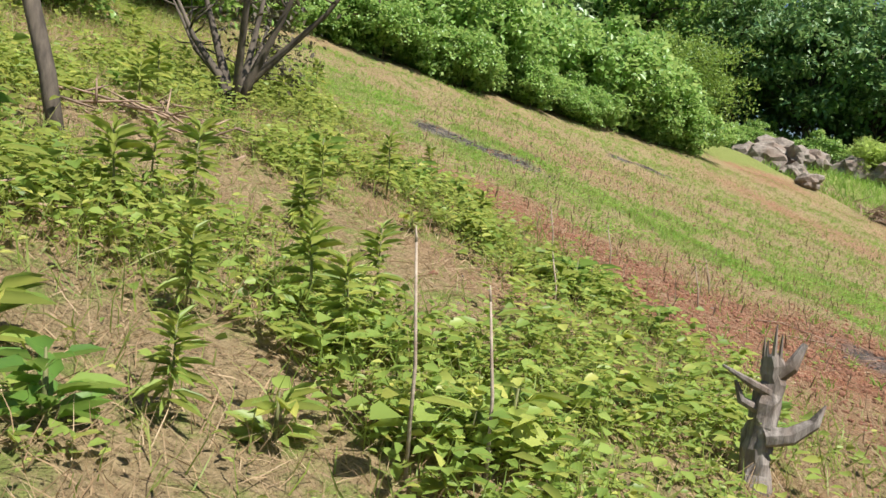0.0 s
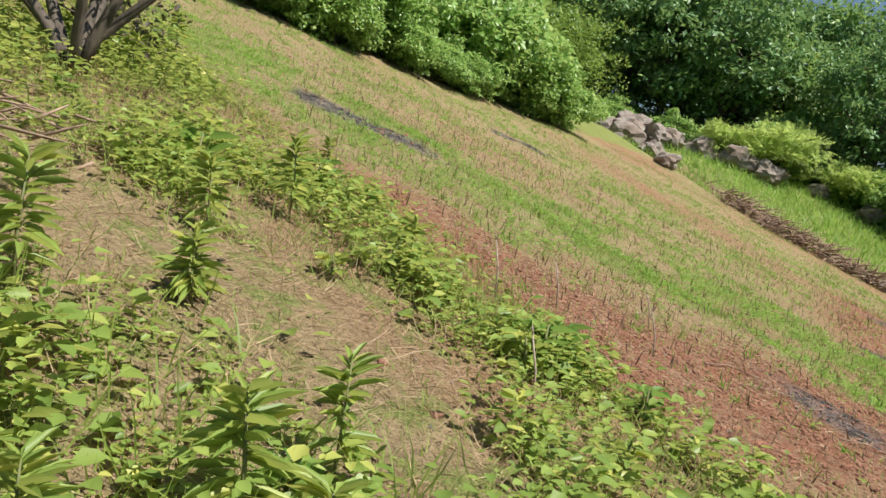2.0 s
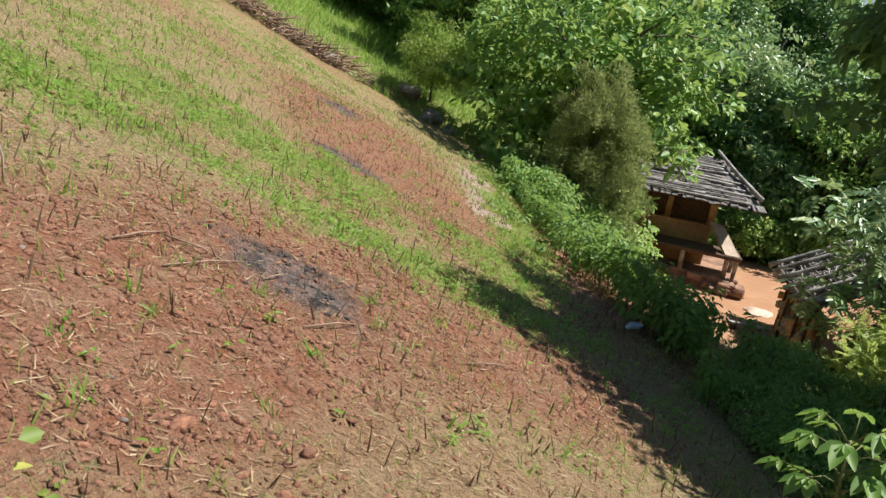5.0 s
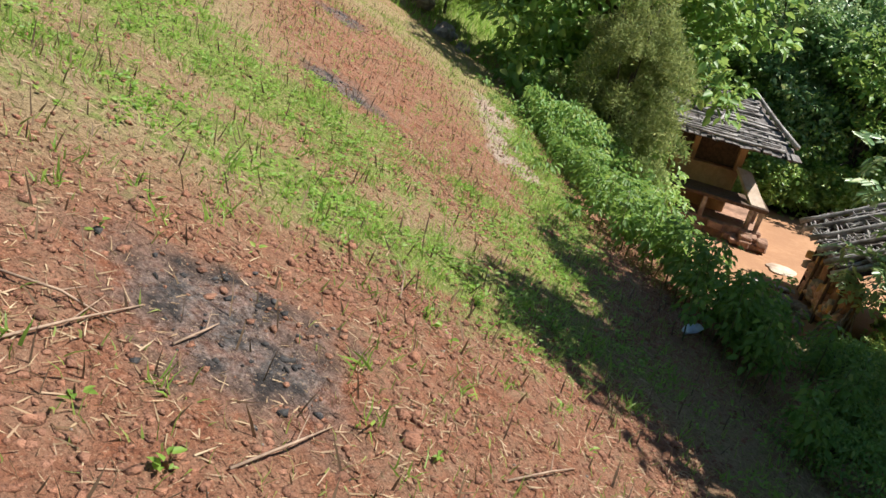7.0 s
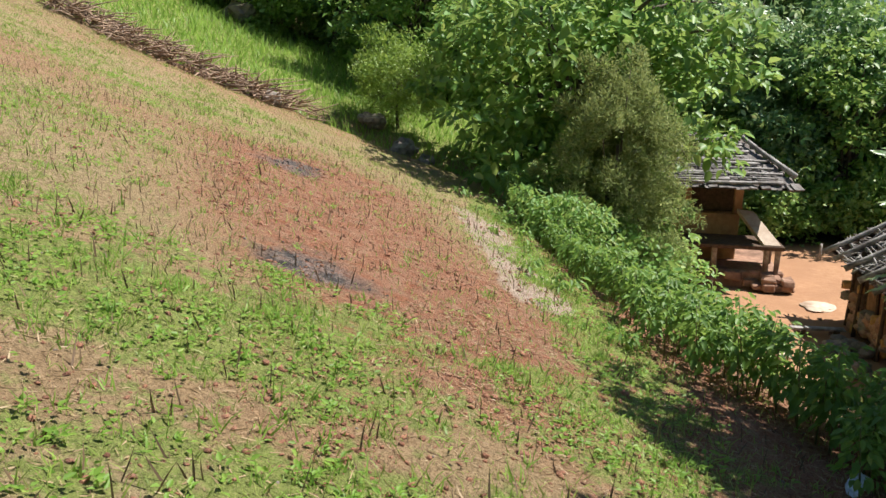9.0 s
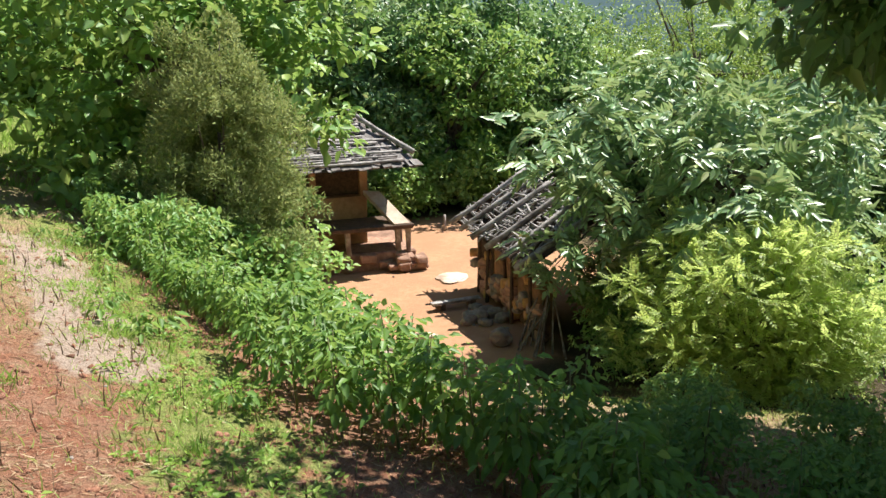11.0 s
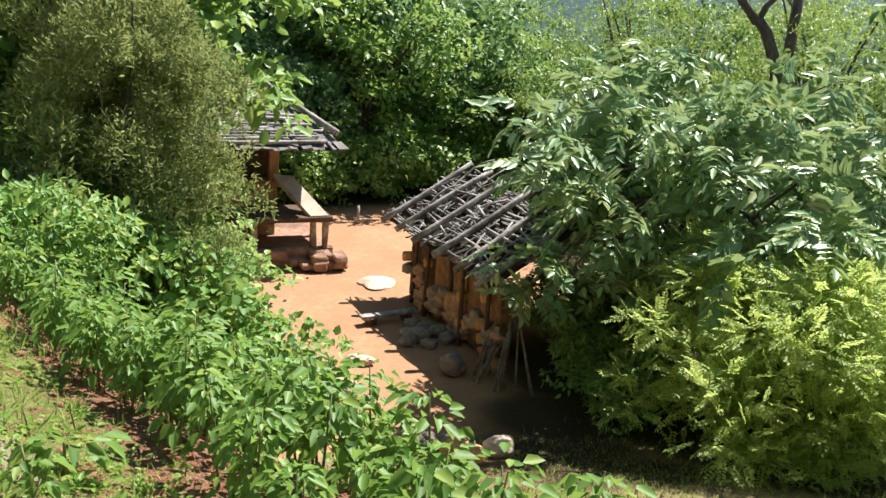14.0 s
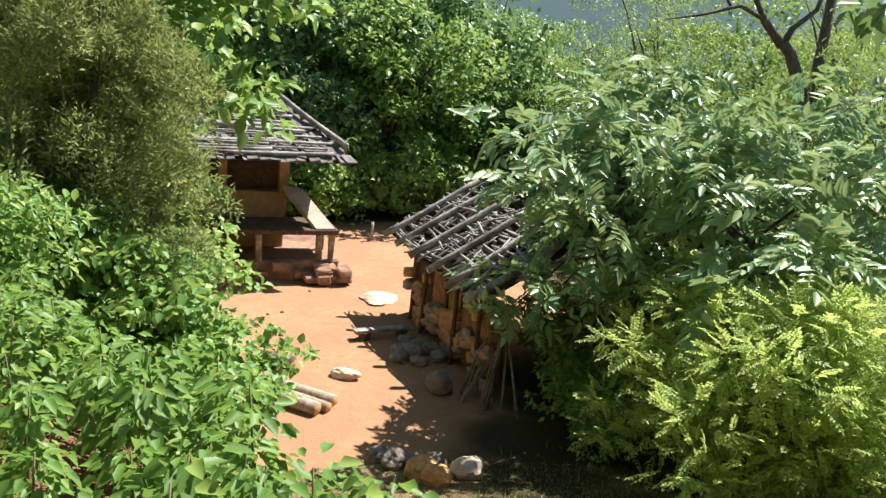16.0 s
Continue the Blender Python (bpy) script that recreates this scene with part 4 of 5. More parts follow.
    ln = rng.uniform(0.022, 0.055, n * per) * np.repeat(rng.lognormal(0.0, 0.35, n) * (0.9 + 0.5 * lush_at(x, y)), per)
    up = np.tile((0, 0, 1.0), (n * per, 1)) + rng.normal(size=(n * per, 3)) * 0.35
    stuff("herbs", *leaf_arrays(p, d, up, ln, ln * rng.uniform(0.35, 0.75, n * per), 0.15, 0.2), LEAF_WEED, "tangled green herbs and creeping leaves on the slope")
    x, y, z = scatter(rng, 6500, -6, 3, 1.2, 11, lambda x, y: weeds_at(x, y) * np.clip(0.1 + 0.6 * soft_noise(x, y, 2.6) + 0.9 * lush_at(x, y), 0.02, 1) * (np.hypot(x + 0.3, y - 1.6) > 0.8) * (1 - 0.95 * straw_patch(x, y)))
    n = len(x)
    a = rng.uniform(0, 6.28, (n, 4))
    h = rng.uniform(0.05, 0.28, (n, 4))
    p = np.stack([x[:, None] + 0.05 * np.cos(a), y[:, None] + 0.05 * np.sin(a), z[:, None] + h], -1).reshape(-1, 3)
    d = np.stack([np.cos(a), np.sin(a), rng.uniform(-0.2, 0.5, (n, 4))], -1).reshape(-1, 3)
    ln = rng.uniform(0.04, 0.085, n * 4)
    stuff("creeping_leaves", *leaf_arrays(p, d, np.tile((0, 0, 1.0), (n * 4, 1)) + rng.normal(size=(n * 4, 3)) * 0.3, ln, ln * 0.72, 0.12, 0.2), LEAF_WEED, "broad pale green creeping leaves")
    x, y, z = scatter(rng, 105000, -6, 3, -0.5, 13, lambda x, y: weeds_at(x, y) * np.clip(0.75 - 0.4 * soft_noise(x, y, 2.1) + straw_patch(x, y) - 0.3 * lush_at(x, y), 0.2, 1))
    p = np.stack([x, y, z], 1)
    d = np.stack([rng.normal(size=len(x)) * 0.8, rng.normal(size=len(x)) * 0.8, 0.75 - 0.62 * straw_patch(x, y)], 1)
    stuff("dry_grass", *blade_arrays(p, d, rng.uniform(0.05, 0.19, len(x)), rng.uniform(0.0018, 0.0045, len(x)), 0.6, rng), LEAF_STRAW, "dry tan grass among the herbs")
    x, y, z = scatter(rng, 60000, -6, 3, -0.5, 13, lambda x, y: weeds_at(x, y) * np.clip(0.35 + 0.6 * soft_noise(y, x, 2.2) + 0.5 * lush_at(x, y), 0.05, 1) * (1 - 0.9 * straw_patch(x, y)))
    p = np.stack([x, y, z], 1)
    d = np.stack([rng.normal(size=len(x)) * 0.5, rng.normal(size=len(x)) * 0.5, np.ones(len(x))], 1)
    stuff("tall_grass", *blade_arrays(p, d, rng.uniform(0.08, 0.26, len(x)), rng.uniform(0.004, 0.009, len(x)), 0.8, rng), LEAF_GRASS, "tall green grass among the herbs")
    # far bank and slopes round the yard
    x, y, z = scatter(rng, 120000, 8, 34, -4, 40, lambda x, y: np.maximum((far_edge(x, y) > 0.2) * (y > 15) * (far_edge(x, y) < 9), (yard_distance(x, y) > 0.2) * (yard_distance(x, y) < 6) * 0.1 * (y < 15) * (x > 11.5)))
    p = np.stack([x, y, z - 0.01], 1)
    d = np.stack([rng.normal(size=len(x)) * 0.4, rng.normal(size=len(x)) * 0.4, np.ones(len(x))], 1)
    stuff("bank_grass", *blade_arrays(p, d, rng.uniform(0.15, 0.45, len(x)) * np.where(y > 15, 1.0, 0.3), rng.uniform(0.015, 0.035, len(x)) * np.where(y > 15, 1.0, 0.45), 0.8, rng), LEAF_TUFT, "long bright grass on the bank")


build_cover()


def build_clods():
    rng = np.random.default_rng(67)
    bm = bmesh.new()
    bmesh.ops.create_icosphere(bm, subdivisions=1, radius=0.5)
    base = np.array([v.co for v in bm.verts])
    faces = np.array([[v.index for v in f.verts] for f in bm.faces])
    bm.free()

    def heap(name, n, weight, s0, s1, mat, label, box):
        x, y, z = scatter(rng, n, *box, weight)
        s = s0 + (s1 - s0) * rng.random(len(x)) ** 3
        k = base[None] * (1 + 0.3 * rng.normal(size=(len(x), len(base), 1)))
        k = k * (s[:, None] * rng.uniform(0.6, 1.4, (len(x), 3)) * (1, 1, 0.65))[:, None]
        v = k + np.stack([x, y, z + s * 0.05], 1)[:, None]
        f = faces[None] + (np.arange(len(x)) * len(base))[:, None, None]
        stuff(name, v.reshape(-1, 3), f.reshape(-1, 3), mat, label)

    heap("soil_clods", 60000, lambda x, y: open_field(x, y) * (red_at(x, y) * (0.45 + 0.5 * soft_noise(x, y, 3.3)) + 0.05) * (1 - weeds_at(x, y) * 0.8), 0.012, 0.055, CLOD, "red soil clods left by the hoe", (-1, 15, 3, 16))
    heap("near_clods", 60000, lambda x, y: open_field(x, y) * np.clip(red_at(x, y) * (0.5 + 0.5 * soft_noise(x, y, 4.1)), 0.06, 1) * (1 - weeds_at(x, y) * 0.85) * (1 - ash_at(x, y)), 0.008, 0.038, CLOD, "crumbled red soil beside the path", (1, 8, 3.5, 9.2))
    heap("large_clods", 5200, lambda x, y: open_field(x, y) * (1 - ash_at(x, y)) * np.clip((1 - step(0.3, 1.1, to_line(x, y, ((0.5, 7.6), (1.1, 6.5), (1.8, 5.4), (2.6, 5.3), (3.6, 6.3), (4.6, 7.2))))) * (0.2 + 0.6 * soft_noise(x, y, 5.3)), 0.003, 1), 0.02, 0.085, CLOD, "large turned clods of red soil", (0, 9, 4, 10))
    heap("pebbles", 2500, lambda x, y: open_field(x, y) * 0.4, 0.008, 0.03, STONE, "small pale stones in the soil", (-1, 15, 3, 16))
    heap("charred_lumps", 60000, lambda x, y: ash_at(x, y) ** 2 * 0.6 * (0.5 + 0.5 * soft_noise(x, y, 11)), 0.008, 0.045, CHARCOAL, "charred lumps in the ash of a small fire", (-1, 13, 6, 18))
    x, y, z = scatter(rng, 9000, -0.5, 16, 3.5, 18, lambda x, y: open_field(x, y) * (1 - weeds_at(x, y)) * 0.8)
    d = np.stack([rng.normal(size=len(x)) * 0.25, rng.normal(size=len(x)) * 0.25, np.ones(len(x))], 1)
    stuff("stubble", *blade_arrays(np.stack([x, y, z - 0.02], 1), d, rng.uniform(0.05, 0.19, len(x)), rng.uniform(0.006, 0.014, len(x)), 0.15, rng), LEAF_STUB, "dark standing stubble stalks")


LEAF_STUB = leaf_material("stubble_stalk", (0.085, 0.055, 0.035), (0.19, 0.125, 0.075), (0.32, 0.22, 0.13), 0.7, 0.05)
build_clods()


# ---- dead wood and weeds by the path ----
def build_stump():
    rng = np.random.default_rng(71)
    s = tagged(new("tree_stump"), "weathered grey tree stump with broken side branches", "stump")
    s.matrix_basis = Matrix.Translation(spot(1.38, 3.23, 0.12)) @ Matrix.Scale(1.0, 4)
    up = np.array([(0, 0, 0), (0.02, 0.0, 0.18), (0.03, 0.02, 0.36), (0.07, 0.03, 0.52), (0.06, 0.03, 0.66)])
    k = np.linspace(0, 4, 15)
    spine = np.stack([np.interp(k, range(5), up[:, i]) for i in range(3)], 1) + rng.normal(size=(15, 3)) * (0.006, 0.006, 0)
    body = [tube_arrays(spine, np.interp(k, range(5), (0.085, 0.06, 0.066, 0.055, 0.038)), 13, 0.11, rng)]
    for i in range(7):
        a = i * 0.9
        o = np.array([0.03 * math.cos(a), 0.03 * math.sin(a), 0])
        body.append(tube_arrays([up[4] + o + (0, 0, -0.08), up[4] + o * 1.2 + (0.0, 0, rng.uniform(0.03, 0.16))], [0.016, 0.003], 5, 0.1, rng))
    under("trunk", wood("trunk", body, DEADWOOD, False), s)
    for pts, r in (([(0.03, -0.03, 0.32), (0.13, -0.05, 0.34), (0.22, -0.06, 0.40), (0.26, -0.06, 0.48)], [0.045, 0.038, 0.026, 0.004]),
                   ([(0.05, 0, 0.5), (-0.04, 0.0, 0.54), (-0.15, 0.02, 0.60)], [0.022, 0.018, 0.006]),
                   ([(0.03, 0, 0.42), (-0.06, 0.02, 0.46), (-0.09, 0.02, 0.54)], [0.024, 0.02, 0.008]),
                   ([(0.07, 0.02, 0.56), (0.13, 0.0, 0.62), (0.18, 0.0, 0.72)], [0.03, 0.032, 0.012])):
        under("branch", wood("branch", [tube_arrays(pts, r, 7, 0.08, rng)], DEADWOOD, False), s)
    p = tagged(new("leaning_post"), "thin dead trunk leaning over the slope", "post")
    p.matrix_basis = Matrix.Translation(spot(-2.31, 4.56, 0.1))
    under("pole", wood("pole", [tube_arrays([(0, 0, 0), (-0.13, 0.05, 0.5), (-0.29, 0.06, 1.0), (-0.47, 0.1, 1.6), (-0.72, 0.1, 2.4)], [0.055, 0.05, 0.05, 0.045, 0.04], 9, 0.05, rng)], BARK), p)
    under("knot", wood("knot", [tube_arrays([(-0.38, 0.08, 1.3), (-0.3, 0.06, 1.36)], [0.03, 0.01], 6)], BARK), p)


build_stump()


def build_sapling():
    rng = np.random.default_rng(73)
    s = tagged(new("dead_shrub"), "many-stemmed shrub with grey bark and dark withered leaves", "shrub")
    s.matrix_basis = Matrix.LocRotScale(spot(-2.19, 7.7, 0.05), None, Vector((1.5, 1.5, 1.3)))
    chunks, tips = [], []
    for i in range(11):
        a = rng.uniform(0, 6.28)
        o = np.array([math.cos(a), math.sin(a), 0])
        h, r = rng.uniform(0.7, 1.8), rng.uniform(0.35, 1.0)
        pts = [(0.03 * o), 0.1 * o + (0, 0, 0.25), r * 0.6 * o + (0, 0, h * 0.55), r * o + (0, 0, h)]
        chunks.append(tube_arrays(pts, [0.045 if i < 4 else 0.03, 0.032, 0.018, 0.006], 6, 0.08, rng))
        for j in range(5):
            b = np.asarray(pts[2]) + rng.uniform(0, 1) * (np.asarray(pts[3]) - pts[2])
            e = b + rng.normal(size=3) * 0.16 + (0, 0, 0.1)
            chunks.append(tube_arrays([b, (b + e) / 2 + rng.normal(size=3) * 0.02, e], [0.009, 0.006, 0.002], 4))
            tips.append(e)
    for i in range(11):
        under("stem", wood("stem", chunks[i * 6:i * 6 + 6], BARK), s)
    c = np.array(tips)[rng.integers(0, len(tips), 1500)] + rng.normal(size=(1500, 3)) * 0.09
    keep = c[:, 0] > -0.15
    c = c[keep]
    ln = rng.uniform(0.03, 0.07, len(c))
    under("leaves", mk("leaves", *leaf_arrays(c, rng.normal(size=c.shape) + (0, 0, -0.5), rng.normal(size=c.shape) + (0, 0, 0.6), ln, ln * 0.5), LEAF_WITHERED), s)


LEAF_WITHERED = leaf_material("withered_leaf", (0.05, 0.04, 0.03), (0.12, 0.10, 0.06), (0.16, 0.19, 0.06), 0.6, 0.2)
build_sapling()


def build_weeds():
    rng = np.random.default_rng(75)
    kinds = []
    for k in range(3):
        r = np.random.default_rng(750 + k)
        w = tagged(new("tall_weed"), "upright weed with whorls of narrow green leaves", "weed", "tall weeds on the slope")
        h = 0.34 + 0.08 * k
        under("stem", wood("stem", [tube_arrays([(0, 0, -0.03), (0.01, 0.01, h * 0.5), (0.02, 0.0, h)], [0.007, 0.006, 0.003], 5)], STALK), w)
        n = 64
        s = r.uniform(0.12, 1, n) ** 0.7
        a = r.uniform(0, 6.28, n)
        d = np.stack([np.cos(a), np.sin(a), 1.3 * s ** 2 - 0.1 + r.normal(size=n) * 0.15], 1)
        p = np.stack([0.02 * s, 0.0 * s, s * h], 1)
        ln = r.uniform(0.08, 0.17, n) * (1.15 - 0.35 * s)
        under("leaves", mk("leaves", *leaf_arrays(p, d, np.tile((0, 0, 1.0), (n, 1)) - d * 0.2 + r.normal(size=(n, 3)) * 0.15, ln, ln * 0.2, 0.12, 0.4), LEAF_WEED), w)
        kinds.append(w)
    for k in range(2):
        r = np.random.default_rng(760 + k)
        w = tagged(new("broadleaf_weed"), "low weed with broad soft green leaves", "weed", "broadleaf weeds on the slope")
        n = 26
        a = r.uniform(0, 6.28, n)
        d = np.stack([np.cos(a), np.sin(a), r.uniform(0.2, 1.2, n)], 1)
        ln = r.uniform(0.06, 0.13, n)
        p = np.stack([0.03 * np.cos(a), 0.03 * np.sin(a), r.uniform(0.0, 0.14, n)], 1)
        under("leaves", mk("leaves", *leaf_arrays(p, d, np.tile((0, 0, 1.0), (n, 1)) + r.normal(size=(n, 3)) * 0.2, ln, ln * 0.5, 0.18, 0.5), LEAF_BEAN if k else LEAF_WEED), w)
        under("stem", wood("stem", [tube_arrays([(0, 0, -0.03), (0, 0, 0.08), (0.01, 0, 0.16)], [0.008, 0.007, 0.003], 5)], STALK), w)
        kinds.append(w)
    used = [False] * 5

    def grow(k, x, y, s):
        (again if used[k] else put)(kinds[k], x, y, rng.uniform(0, 6.3), s)
        used[k] = True

    for x, y, k, s in ((-1.36, 4.15, 1, 1.1), (-1.5, 3.9, 2, 0.9), (-0.55, 3.3, 0, 1.1), (-0.35, 3.0, 1, 0.9), (-0.3, 3.6, 2, 0.8), (-0.85, 4.6, 0, 0.9), (-0.95, 2.9, 1, 0.8), (-0.75, 2.2, 1, 0.75),
                       (0.95, 5.4, 4, 1.5), (1.1, 5.6, 4, 1.3), (0.8, 5.25, 3, 1.2), (1.5, 5.2, 4, 1.2), (-1.1, 6.6, 4, 1.6), (-0.3, 7.4, 4, 1.5), (0.3, 2.7, 3, 1.3), (0.15, 2.5, 3, 1.1), (-0.45, 2.3, 3, 1.0), (-1.3, 2.2, 3, 1.3), (-1.0, 2.0, 4, 1.2), (-2.2, 3.4, 3, 1.8), (-2.5, 3.9, 4, 1.8)):
        grow(k, x, y, s)
    n = 0
    while n < 64:
        x, y = rng.uniform(-5, 2.4), rng.uniform(2.0, 11)
        if float(weeds_at(x, y)) > 0.4 and math.hypot(x + 0.4, y - 1.5) > 0.9 and math.hypot(x - 0.5, y - 3.2) > 0.8 and float(straw_patch(x, y)) < 0.4:
            grow(int(rng.choice(5, p=(0.2, 0.15, 0.1, 0.3, 0.25))), x, y, rng.uniform(0.6, 1.2))
            n += 1
    for x, y, h in ((-0.05, 2.32, 0.75), (0.2, 2.4, 0.6), (0.9, 6.3, 0.4), (2.2, 6.5, 0.35), (0.75, 4.9, 0.35), (1.45, 6.6, 0.35), (2.6, 7.4, 0.3)):
        st = tagged(new("dry_stalk"), "single thin dry tan stalk standing in the herbs", "stalk")
        st.matrix_basis = Matrix.Translation(spot(x, y, 0.02))
        under("stem", wood("stem", [tube_arrays([(0, 0, 0), (0.0, 0.02, h * 0.5), (-0.03, 0.05, h)], [0.007, 0.006, 0.004], 6)], LOGWOOD), st)
        under("tip", wood("tip", [tube_arrays([(-0.03, 0.05, h), (-0.035, 0.06, h + 0.05)], [0.006, 0.002], 5)], LOGWOOD), st)


build_weeds()


def build_lobed_plants():
    """Two tall plants with lobed leaves on long stalks, in the shade's edge below the field."""
    r = np.random.default_rng(770)
    w = tagged(new("lobed_plant"), "tall soft plant with large lobed green leaves", "plant", "lobed plants below the field")
    under("stem", wood("stem", [tube_arrays([(0, 0, -0.05), (0.02, 0.0, 0.4), (0.0, 0.03, 0.85)], [0.016, 0.013, 0.008], 7)], STALK), w)
    for i in range(22):
        a, k = i * 2.4, 0.3 + 0.7 * (i / 21) ** 0.7
        o = np.array([math.cos(a), math.sin(a), 0])
        b = np.array([0.01, 0.02, 0.85 * k])
        e = b + o * r.uniform(0.16, 0.34) * (1.25 - 0.5 * k) + (0, 0, r.uniform(0.06, 0.16))
        leaf = under("leaf", wood("leaf", [tube_arrays([b, (b + e) / 2 + (0, 0, 0.03), e], [0.005, 0.004, 0.003], 5)], STALK), w)
        fan = np.array((-1.5, -0.75, 0.0, 0.75, 1.5))
        side = np.array([-o[1], o[0], 0])
        d = np.cos(fan)[:, None] * o + np.sin(fan)[:, None] * side + np.array([0, 0, -0.25])
        ln = np.array((0.09, 0.14, 0.17, 0.14, 0.09)) * r.uniform(0.8, 1.15)
        under("blade", mk("blade", *leaf_arrays(np.tile(e, (5, 1)), d, np.tile((0, 0, 1.0), (5, 1)) + o * 0.2, ln, ln * 0.5, 0.1, 0.3), LEAF_BEAN), leaf)
    put(w, 5.5, 3.85, 0.0, 1.0)
    again(w, 5.35, 3.35, 2.0, 0.95)
    again(w, 5.8, 3.4, 4.0, 1.05)


build_lobed_plants()


# ---- yard things ----
def build_yard():
    rng = np.random.default_rng(81)

    def rock(name, x, y, size, mat, label, sink=0.3, cat="stone", rough=0.16):
        me = bpy.data.meshes.new(name)
        bm = lump(rng, size, rough, 3)
        bm.to_mesh(me)
        bm.free()
        me.materials.append(mat)
        ob = tagged(new(name, me), label, cat)
        ob.matrix_basis = Matrix.Translation(spot(x, y) + Vector((0, 0, size[2] * (0.5 - sink)))) @ pose(0, 0, 0, rng.uniform(-8, 8), rng.uniform(-8, 8), rng.uniform(0, 360))
        return ob

    rock("flat_stone", 26.5, 9.65, (1.0, 0.85, 0.16), PALESLAB, "pale flat stone lying on the yard's earth", 0.25)
    rock("stone", 21.45, 7.9, (0.5, 0.45, 0.42), STONE, "rounded pale field stone at the shade's edge", 0.15)
    rock("stone", 21.6, 9.6, (0.55, 0.3, 0.22), PALESLAB, "angular pale stone on the bare yard", 0.2)
    for x, y, s in ((22.7, 8.75, 0.42), (22.95, 8.55, 0.5), (23.15, 8.75, 0.38), (23.2, 8.2, 0.45), (22.6, 8.35, 0.35), (23.5, 8.4, 0.4), (22.9, 8.0, 0.4), (23.7, 8.7, 0.36)):
        rock("stone", x, y, (s, s * 0.85, s * 0.65), STONE, "grey field stone in the pile before the barn", 0.2)
    for x, y, s, m in ((18.55, 8.35, 0.38, STONE), (18.5, 8.05, 0.34, STONE), (18.65, 7.8, 0.3, STONE), (18.0, 7.95, 0.48, CUTWOOD), (17.7, 7.75, 0.4, CUTWOOD), (18.15, 7.35, 0.42, PALESLAB), (18.8, 8.6, 0.32, STONE)):
        rock("stone", x, y, (s, s, s * 0.8), m, "rounded boulder at the foot of the bank", 0.15)
    for i in range(9):
        rock("stone", *from_yard(rng.uniform(1, 9), rng.uniform(-1.8, 2.5)), (rng.uniform(0.05, 0.14),) * 3, STONE, "small loose stone on the yard", 0.3)
    for a, b, r, m in (((21.85, 11.3), (21.7, 10.55), 0.15, BARK), ((20.95, 10.9), (20.45, 9.55), 0.1, LOGWOOD), ((20.75, 11.0), (20.2, 9.6), 0.09, LOGWOOD), ((20.5, 10.9), (20.05, 9.75), 0.11, LOGWOOD)):
        g = tagged(new("log"), "peeled log lying at the edge of the yard", "log", "logs beside the crop bank")
        z = spot(*a).z
        g.matrix_basis = Matrix.Translation((a[0], a[1], z + r * 0.85))
        e = np.array([b[0] - a[0], b[1] - a[1], 0])
        t = np.linspace(0, 1, 6)[:, None]
        under("stem", wood("stem", [tube_arrays(e * t + np.array([0, 0, 0.02]) * np.sin(t * 3.1), np.full(6, r), 10, 0.04, rng)], m), g)
        under("end", wood("end", [tube_arrays([e * 1.0, e * 1.004], [r * 0.96, r * 0.93], 10)], CUTWOOD), g)
    pl = tagged(new("plank"), "grey plank lying in the barn's shade", "plank")
    x, y = 23.9, 9.2
    pl.matrix_basis = Matrix.Translation(spot(x, y) + Vector((0, 0, 0.18))) @ pose(0, 0, 0, 0, 0, -60)
    part("board", board((1.3, 0.22, 0.06), rng, 0.01), ROOFWOOD, pl)
    for k in (-0.4, 0.4):
        placed(part("block", board((0.15, 0.25, 0.16), rng, 0.01), DARKWOOD, pl), Matrix.Translation((k, 0, -0.1)))
    tp = tagged(new("water_tap"), "short standpipe at the far end of the yard", "tap")
    tp.matrix_basis = Matrix.Translation(spot(32.6, 10.7))
    under("pipe", wood("pipe", [tube_arrays([(0, 0, 0), (0, 0, 0.6)], [0.05, 0.045], 8)], ROOFWOOD), tp)
    under("spout", wood("spout", [tube_arrays([(0, 0, 0.55), (-0.15, 0, 0.55)], [0.035, 0.03], 7)], ROOFWOOD), tp)
    sh = tagged(new("plastic_scrap"), "crumpled pale blue plastic scrap under the crops", "scrap")
    sh.matrix_basis = Matrix.Translation(spot(9.2, 6.7) + Vector((0, 0, 0.06)))
    part("sheet", lump(rng, (0.4, 0.1, 0.04), 0.4, 3), PLASTIC, sh)
    # rocks and brush on the field's far edge
    for x, y, s in ((16.9, 20.8, 0.55), (12.8, 27.4, 0.9), (18.9, 18.3, 0.7), (19.3, 17.9, 0.5), (19.6, 19.9, 0.7), (15.5, 24.9, 0.8), (15.0, 25.8, 0.7), (17.6, 30.5, 1.6), (16.4, 31.5, 1.5), (18.4, 29.6, 1.3), (19.5, 30.6, 1.2), (17.0, 32.8, 1.4), (20.8, 29.5, 1.0), (22.0, 28.0, 1.1),
                    (12.3, 30.5, 1.5), (13.0, 31.2, 1.8), (13.7, 30.5, 1.4), (13.2, 29.7, 1.0), (14.5, 30.9, 1.3), (12.0, 31.5, 1.6)):
        rock("boulder", x, y, (s, s * 0.9, s * 0.75), STONE, "weathered grey boulder on the grassy bank", 0.2, "boulder", 0.28)
    chunks = []
    for i in range(900):
        k = rng.random()
        x, y = 14.2 + 3.2 * k + rng.normal() * 0.3, 25.6 - 5.2 * k + rng.normal() * 0.3
        a = np.array([x, y, float(ground(x, y)) + rng.uniform(0, 0.38)])
        b = a + np.array([rng.normal() * 0.35, rng.normal() * 0.35 - 0.1, rng.normal() * 0.15])
        chunks.append(tube_arrays([a, (a + b) / 2 + rng.normal(size=3) * 0.04, b], [0.02, 0.016, 0.008], 4))
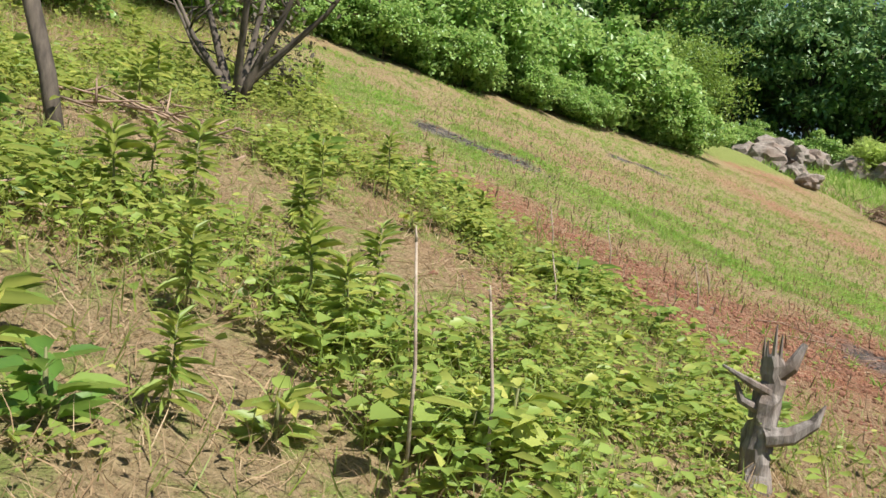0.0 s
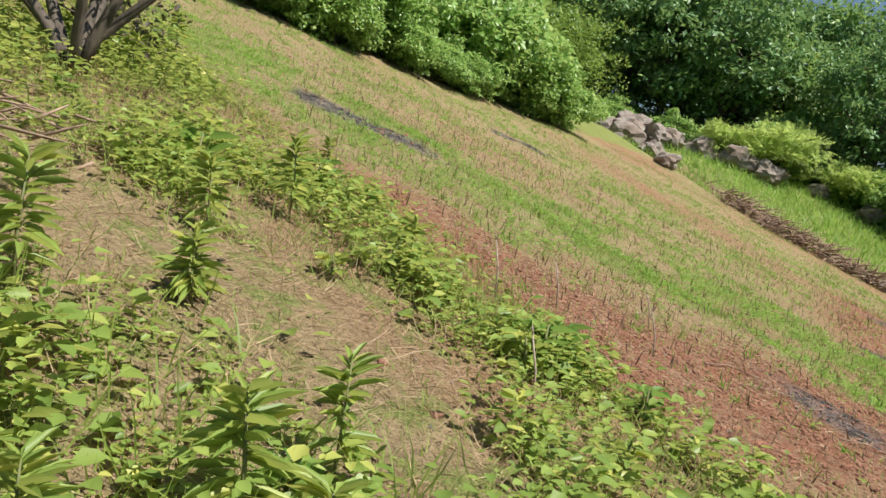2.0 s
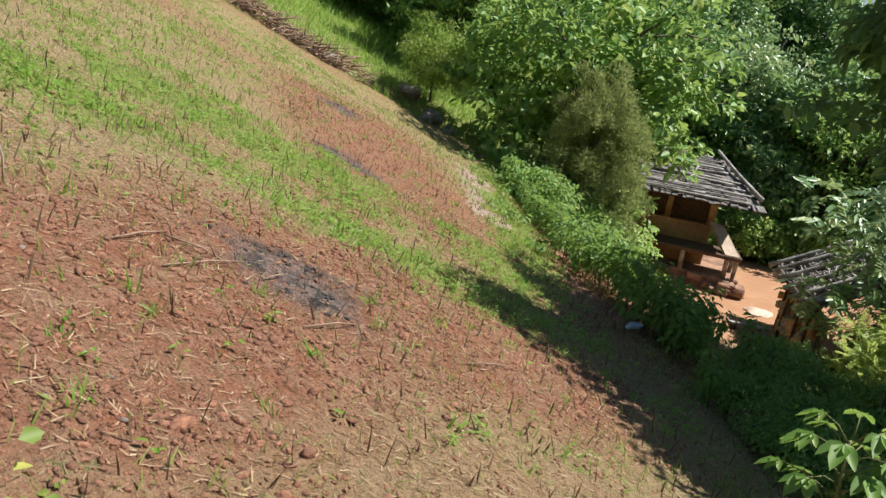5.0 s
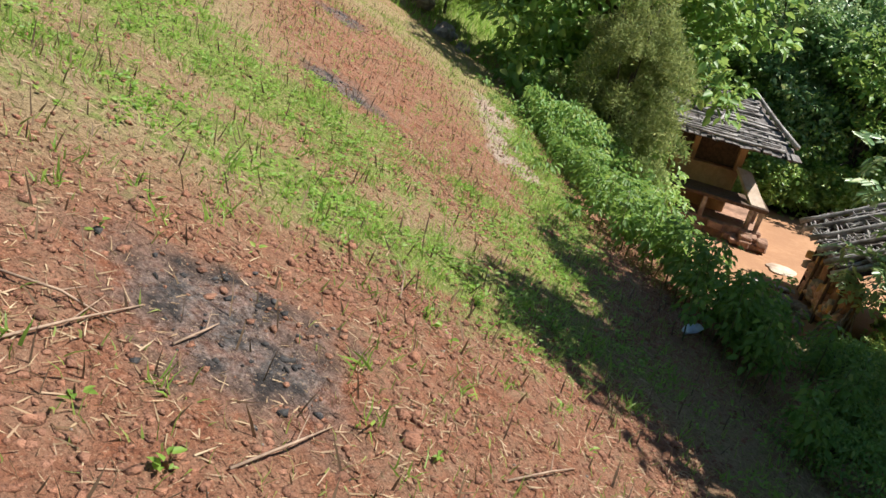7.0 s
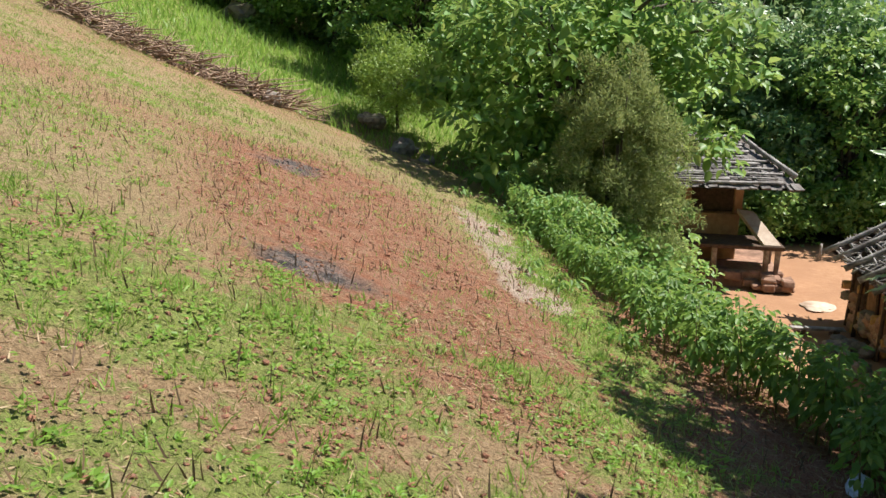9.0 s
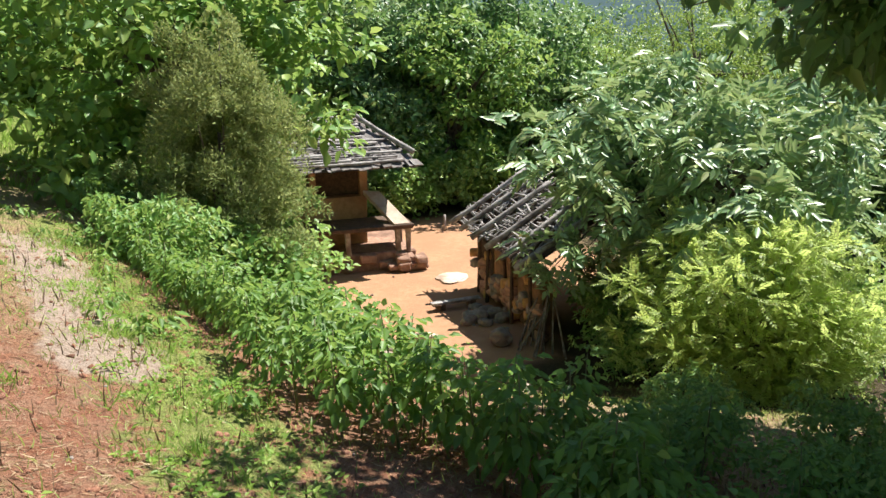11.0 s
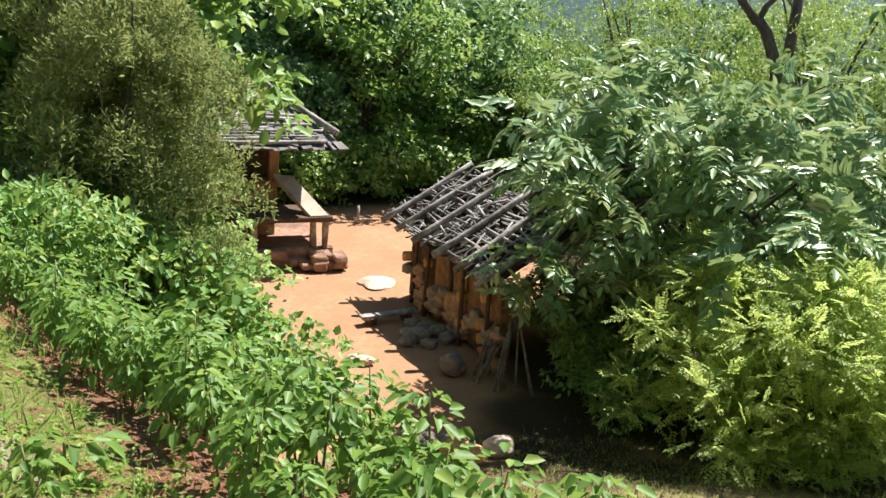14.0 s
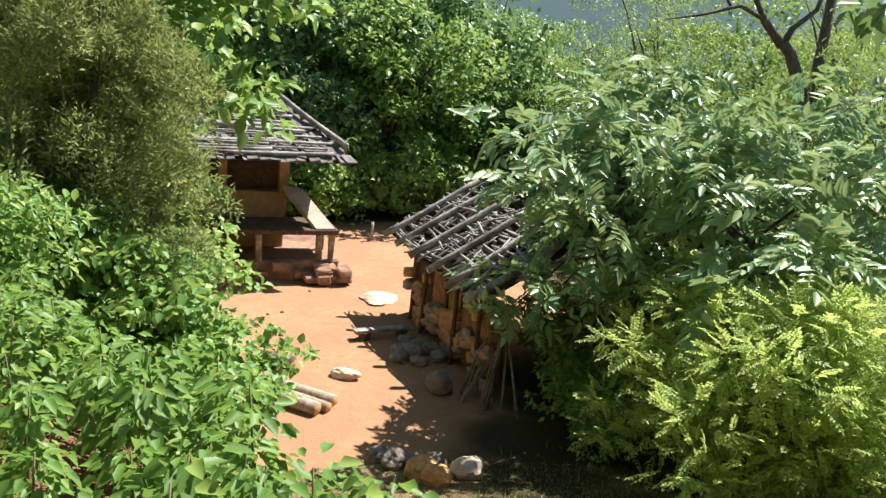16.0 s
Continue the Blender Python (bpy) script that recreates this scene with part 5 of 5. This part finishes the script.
    tagged(new("brush_heap", wood("brush_heap", chunks, BRUSH)), "long heap of dry brown brushwood on the field's edge", "brush", kind="stuff")
    for x, y, n, w in ((-2.2, 5.75, 60, 0.3), (-2.7, 3.2, 40, 0.3)):
        chunks = []
        for i in range(n):
            a = np.array(spot(x + rng.normal() * w, y + rng.normal() * w)) + (0, 0, rng.uniform(0, 0.15))
            b = a + rng.normal(size=3) * (0.22, 0.22, 0.08)
            chunks.append(tube_arrays([a, (a + b) / 2, b], [0.01, 0.009, 0.004], 4))
        tagged(new("brush_pile", wood("brush_pile", chunks, BRUSH)), "small pile of dry dead brushwood on the slope", "brush", kind="stuff")
    for (ax, ay), (bx, by) in (((3.1, 6.75), (3.75, 6.95)), ((3.3, 7.1), (3.6, 6.85)), ((3.75, 6.75), (4.0, 6.85)), ((2.9, 6.95), (3.35, 7.15)), ((3.6, 6.2), (4.1, 6.3)), ((5.2, 7.0), (5.6, 7.4)), ((4.7, 5.9), (5.2, 5.85))):
        tw = tagged(new("twig"), "dry twig lying on the red soil", "twig", "twigs by the ash")
        a, b = spot(ax, ay), spot(bx, by)
        tw.matrix_basis = Matrix.Translation(a + Vector((0, 0, 0.012)))
        e = np.array(b - a)
        under("stem", wood("stem", [tube_arrays([(0, 0, 0), e * 0.5 + (0.02, -0.02, 0.02), e], [0.006, 0.005, 0.003], 5)], BRUSH), tw)
        under("side_twig", wood("side_twig", [tube_arrays([e * 0.5 + (0.02, -0.02, 0.02), e * 0.7 + (0.06, 0.06, 0.03)], [0.003, 0.0015], 4)], BRUSH), tw)


BRUSH = rough_material("brushwood", (0.20, 0.13, 0.09), (0.42, 0.30, 0.215), 20, bump=0.3)
build_yard()


def build_far_hills():
    n = 90
    for k, (dist, top, amp) in enumerate(((900, 95, 26), (520, 42, 14))):
        a = np.linspace(-2.2, 2.0, n)
        h = top * (1.9 - 1.25 * step(-0.12, 0.2, a)) + amp * np.sin(a * 3.1 + k) + amp * 0.5 * np.sin(a * 7.3 + 2 * k) + amp * 0.2 * np.sin(a * 19)
        lo = np.stack([dist * np.cos(a), dist * np.sin(a), np.full(n, -60.0)], 1)
        hi = np.stack([dist * 1.25 * np.cos(a), dist * 1.25 * np.sin(a), h], 1)
        v = np.concatenate([lo, hi])
        i = np.arange(n - 1)
        tagged(new("backdrop", mk("backdrop", v, np.stack([i, i + 1, i + n + 1, i + n], 1), HAZE, True)), "far ridge of woods, blue-green haze in its colour", "hills", kind="structure")


build_far_hills()


def build_forked_tree():
    rng = np.random.default_rng(91)
    s = tagged(new("forked_tree"), "dark leaning tree trunk forking into thin crooked limbs", "tree")
    s.matrix_basis = Matrix.Translation((29.2, -0.9, -5.0))
    under("trunk", wood("trunk", [tube_arrays([(0, 0, -0.3), (0.1, 0.2, 3.0), (0.2, 0.5, 6.3), (0.35, 0.95, 7.3), (0.42, 1.15, 7.5)], [0.26, 0.2, 0.17, 0.14, 0.13], 9, 0.05, rng)], BARK), s)
    for pts, r in (([(0.42, 1.15, 7.45), (0.4, 1.7, 8.0), (0.5, 2.1, 8.7), (0.5, 2.0, 10.0)], [0.12, 0.1, 0.08, 0.04]),
                   ([(0.42, 1.15, 7.45), (0.5, 0.95, 7.9), (0.6, 0.4, 8.4), (0.6, 0.2, 9.6)], [0.1, 0.08, 0.06, 0.03]),
                   ([(0.4, 1.75, 8.05), (0.3, 2.4, 8.3), (0.3, 3.3, 8.0), (0.2, 4.2, 7.8)], [0.06, 0.05, 0.035, 0.012]),
                   ([(0.35, 2.6, 8.25), (0.4, 3.0, 8.8), (0.4, 3.3, 9.5)], [0.04, 0.03, 0.01])):
        under("limb", wood("limb", [tube_arrays(pts, r, 7, 0.05, rng)], BARK), s)
    t = tagged(new("upright_trunk"), "slim dark upright trunk in the valley", "tree")
    t.matrix_basis = Matrix.Translation((30.5, -1.2, -5.0))
    under("trunk", wood("trunk", [tube_arrays([(0, 0, -0.3), (0.05, 0.05, 5.0), (0, 0.1, 11.0)], [0.2, 0.17, 0.12], 8, 0.04, rng)], BARK), t)
    c, p, n = crown_points(rng, 2.6, 3.2, 50, 60, 0.6)
    ln = rng.uniform(0.08, 0.18, len(p))
    under("crown", mk("crown", *kite_arrays(p + (0.2, 0.5, 12.0), n + (0, 0, -0.5), n + (0, 0, 0.8), ln, ln * 0.4), LEAF_FEATHER), t)


build_forked_tree()
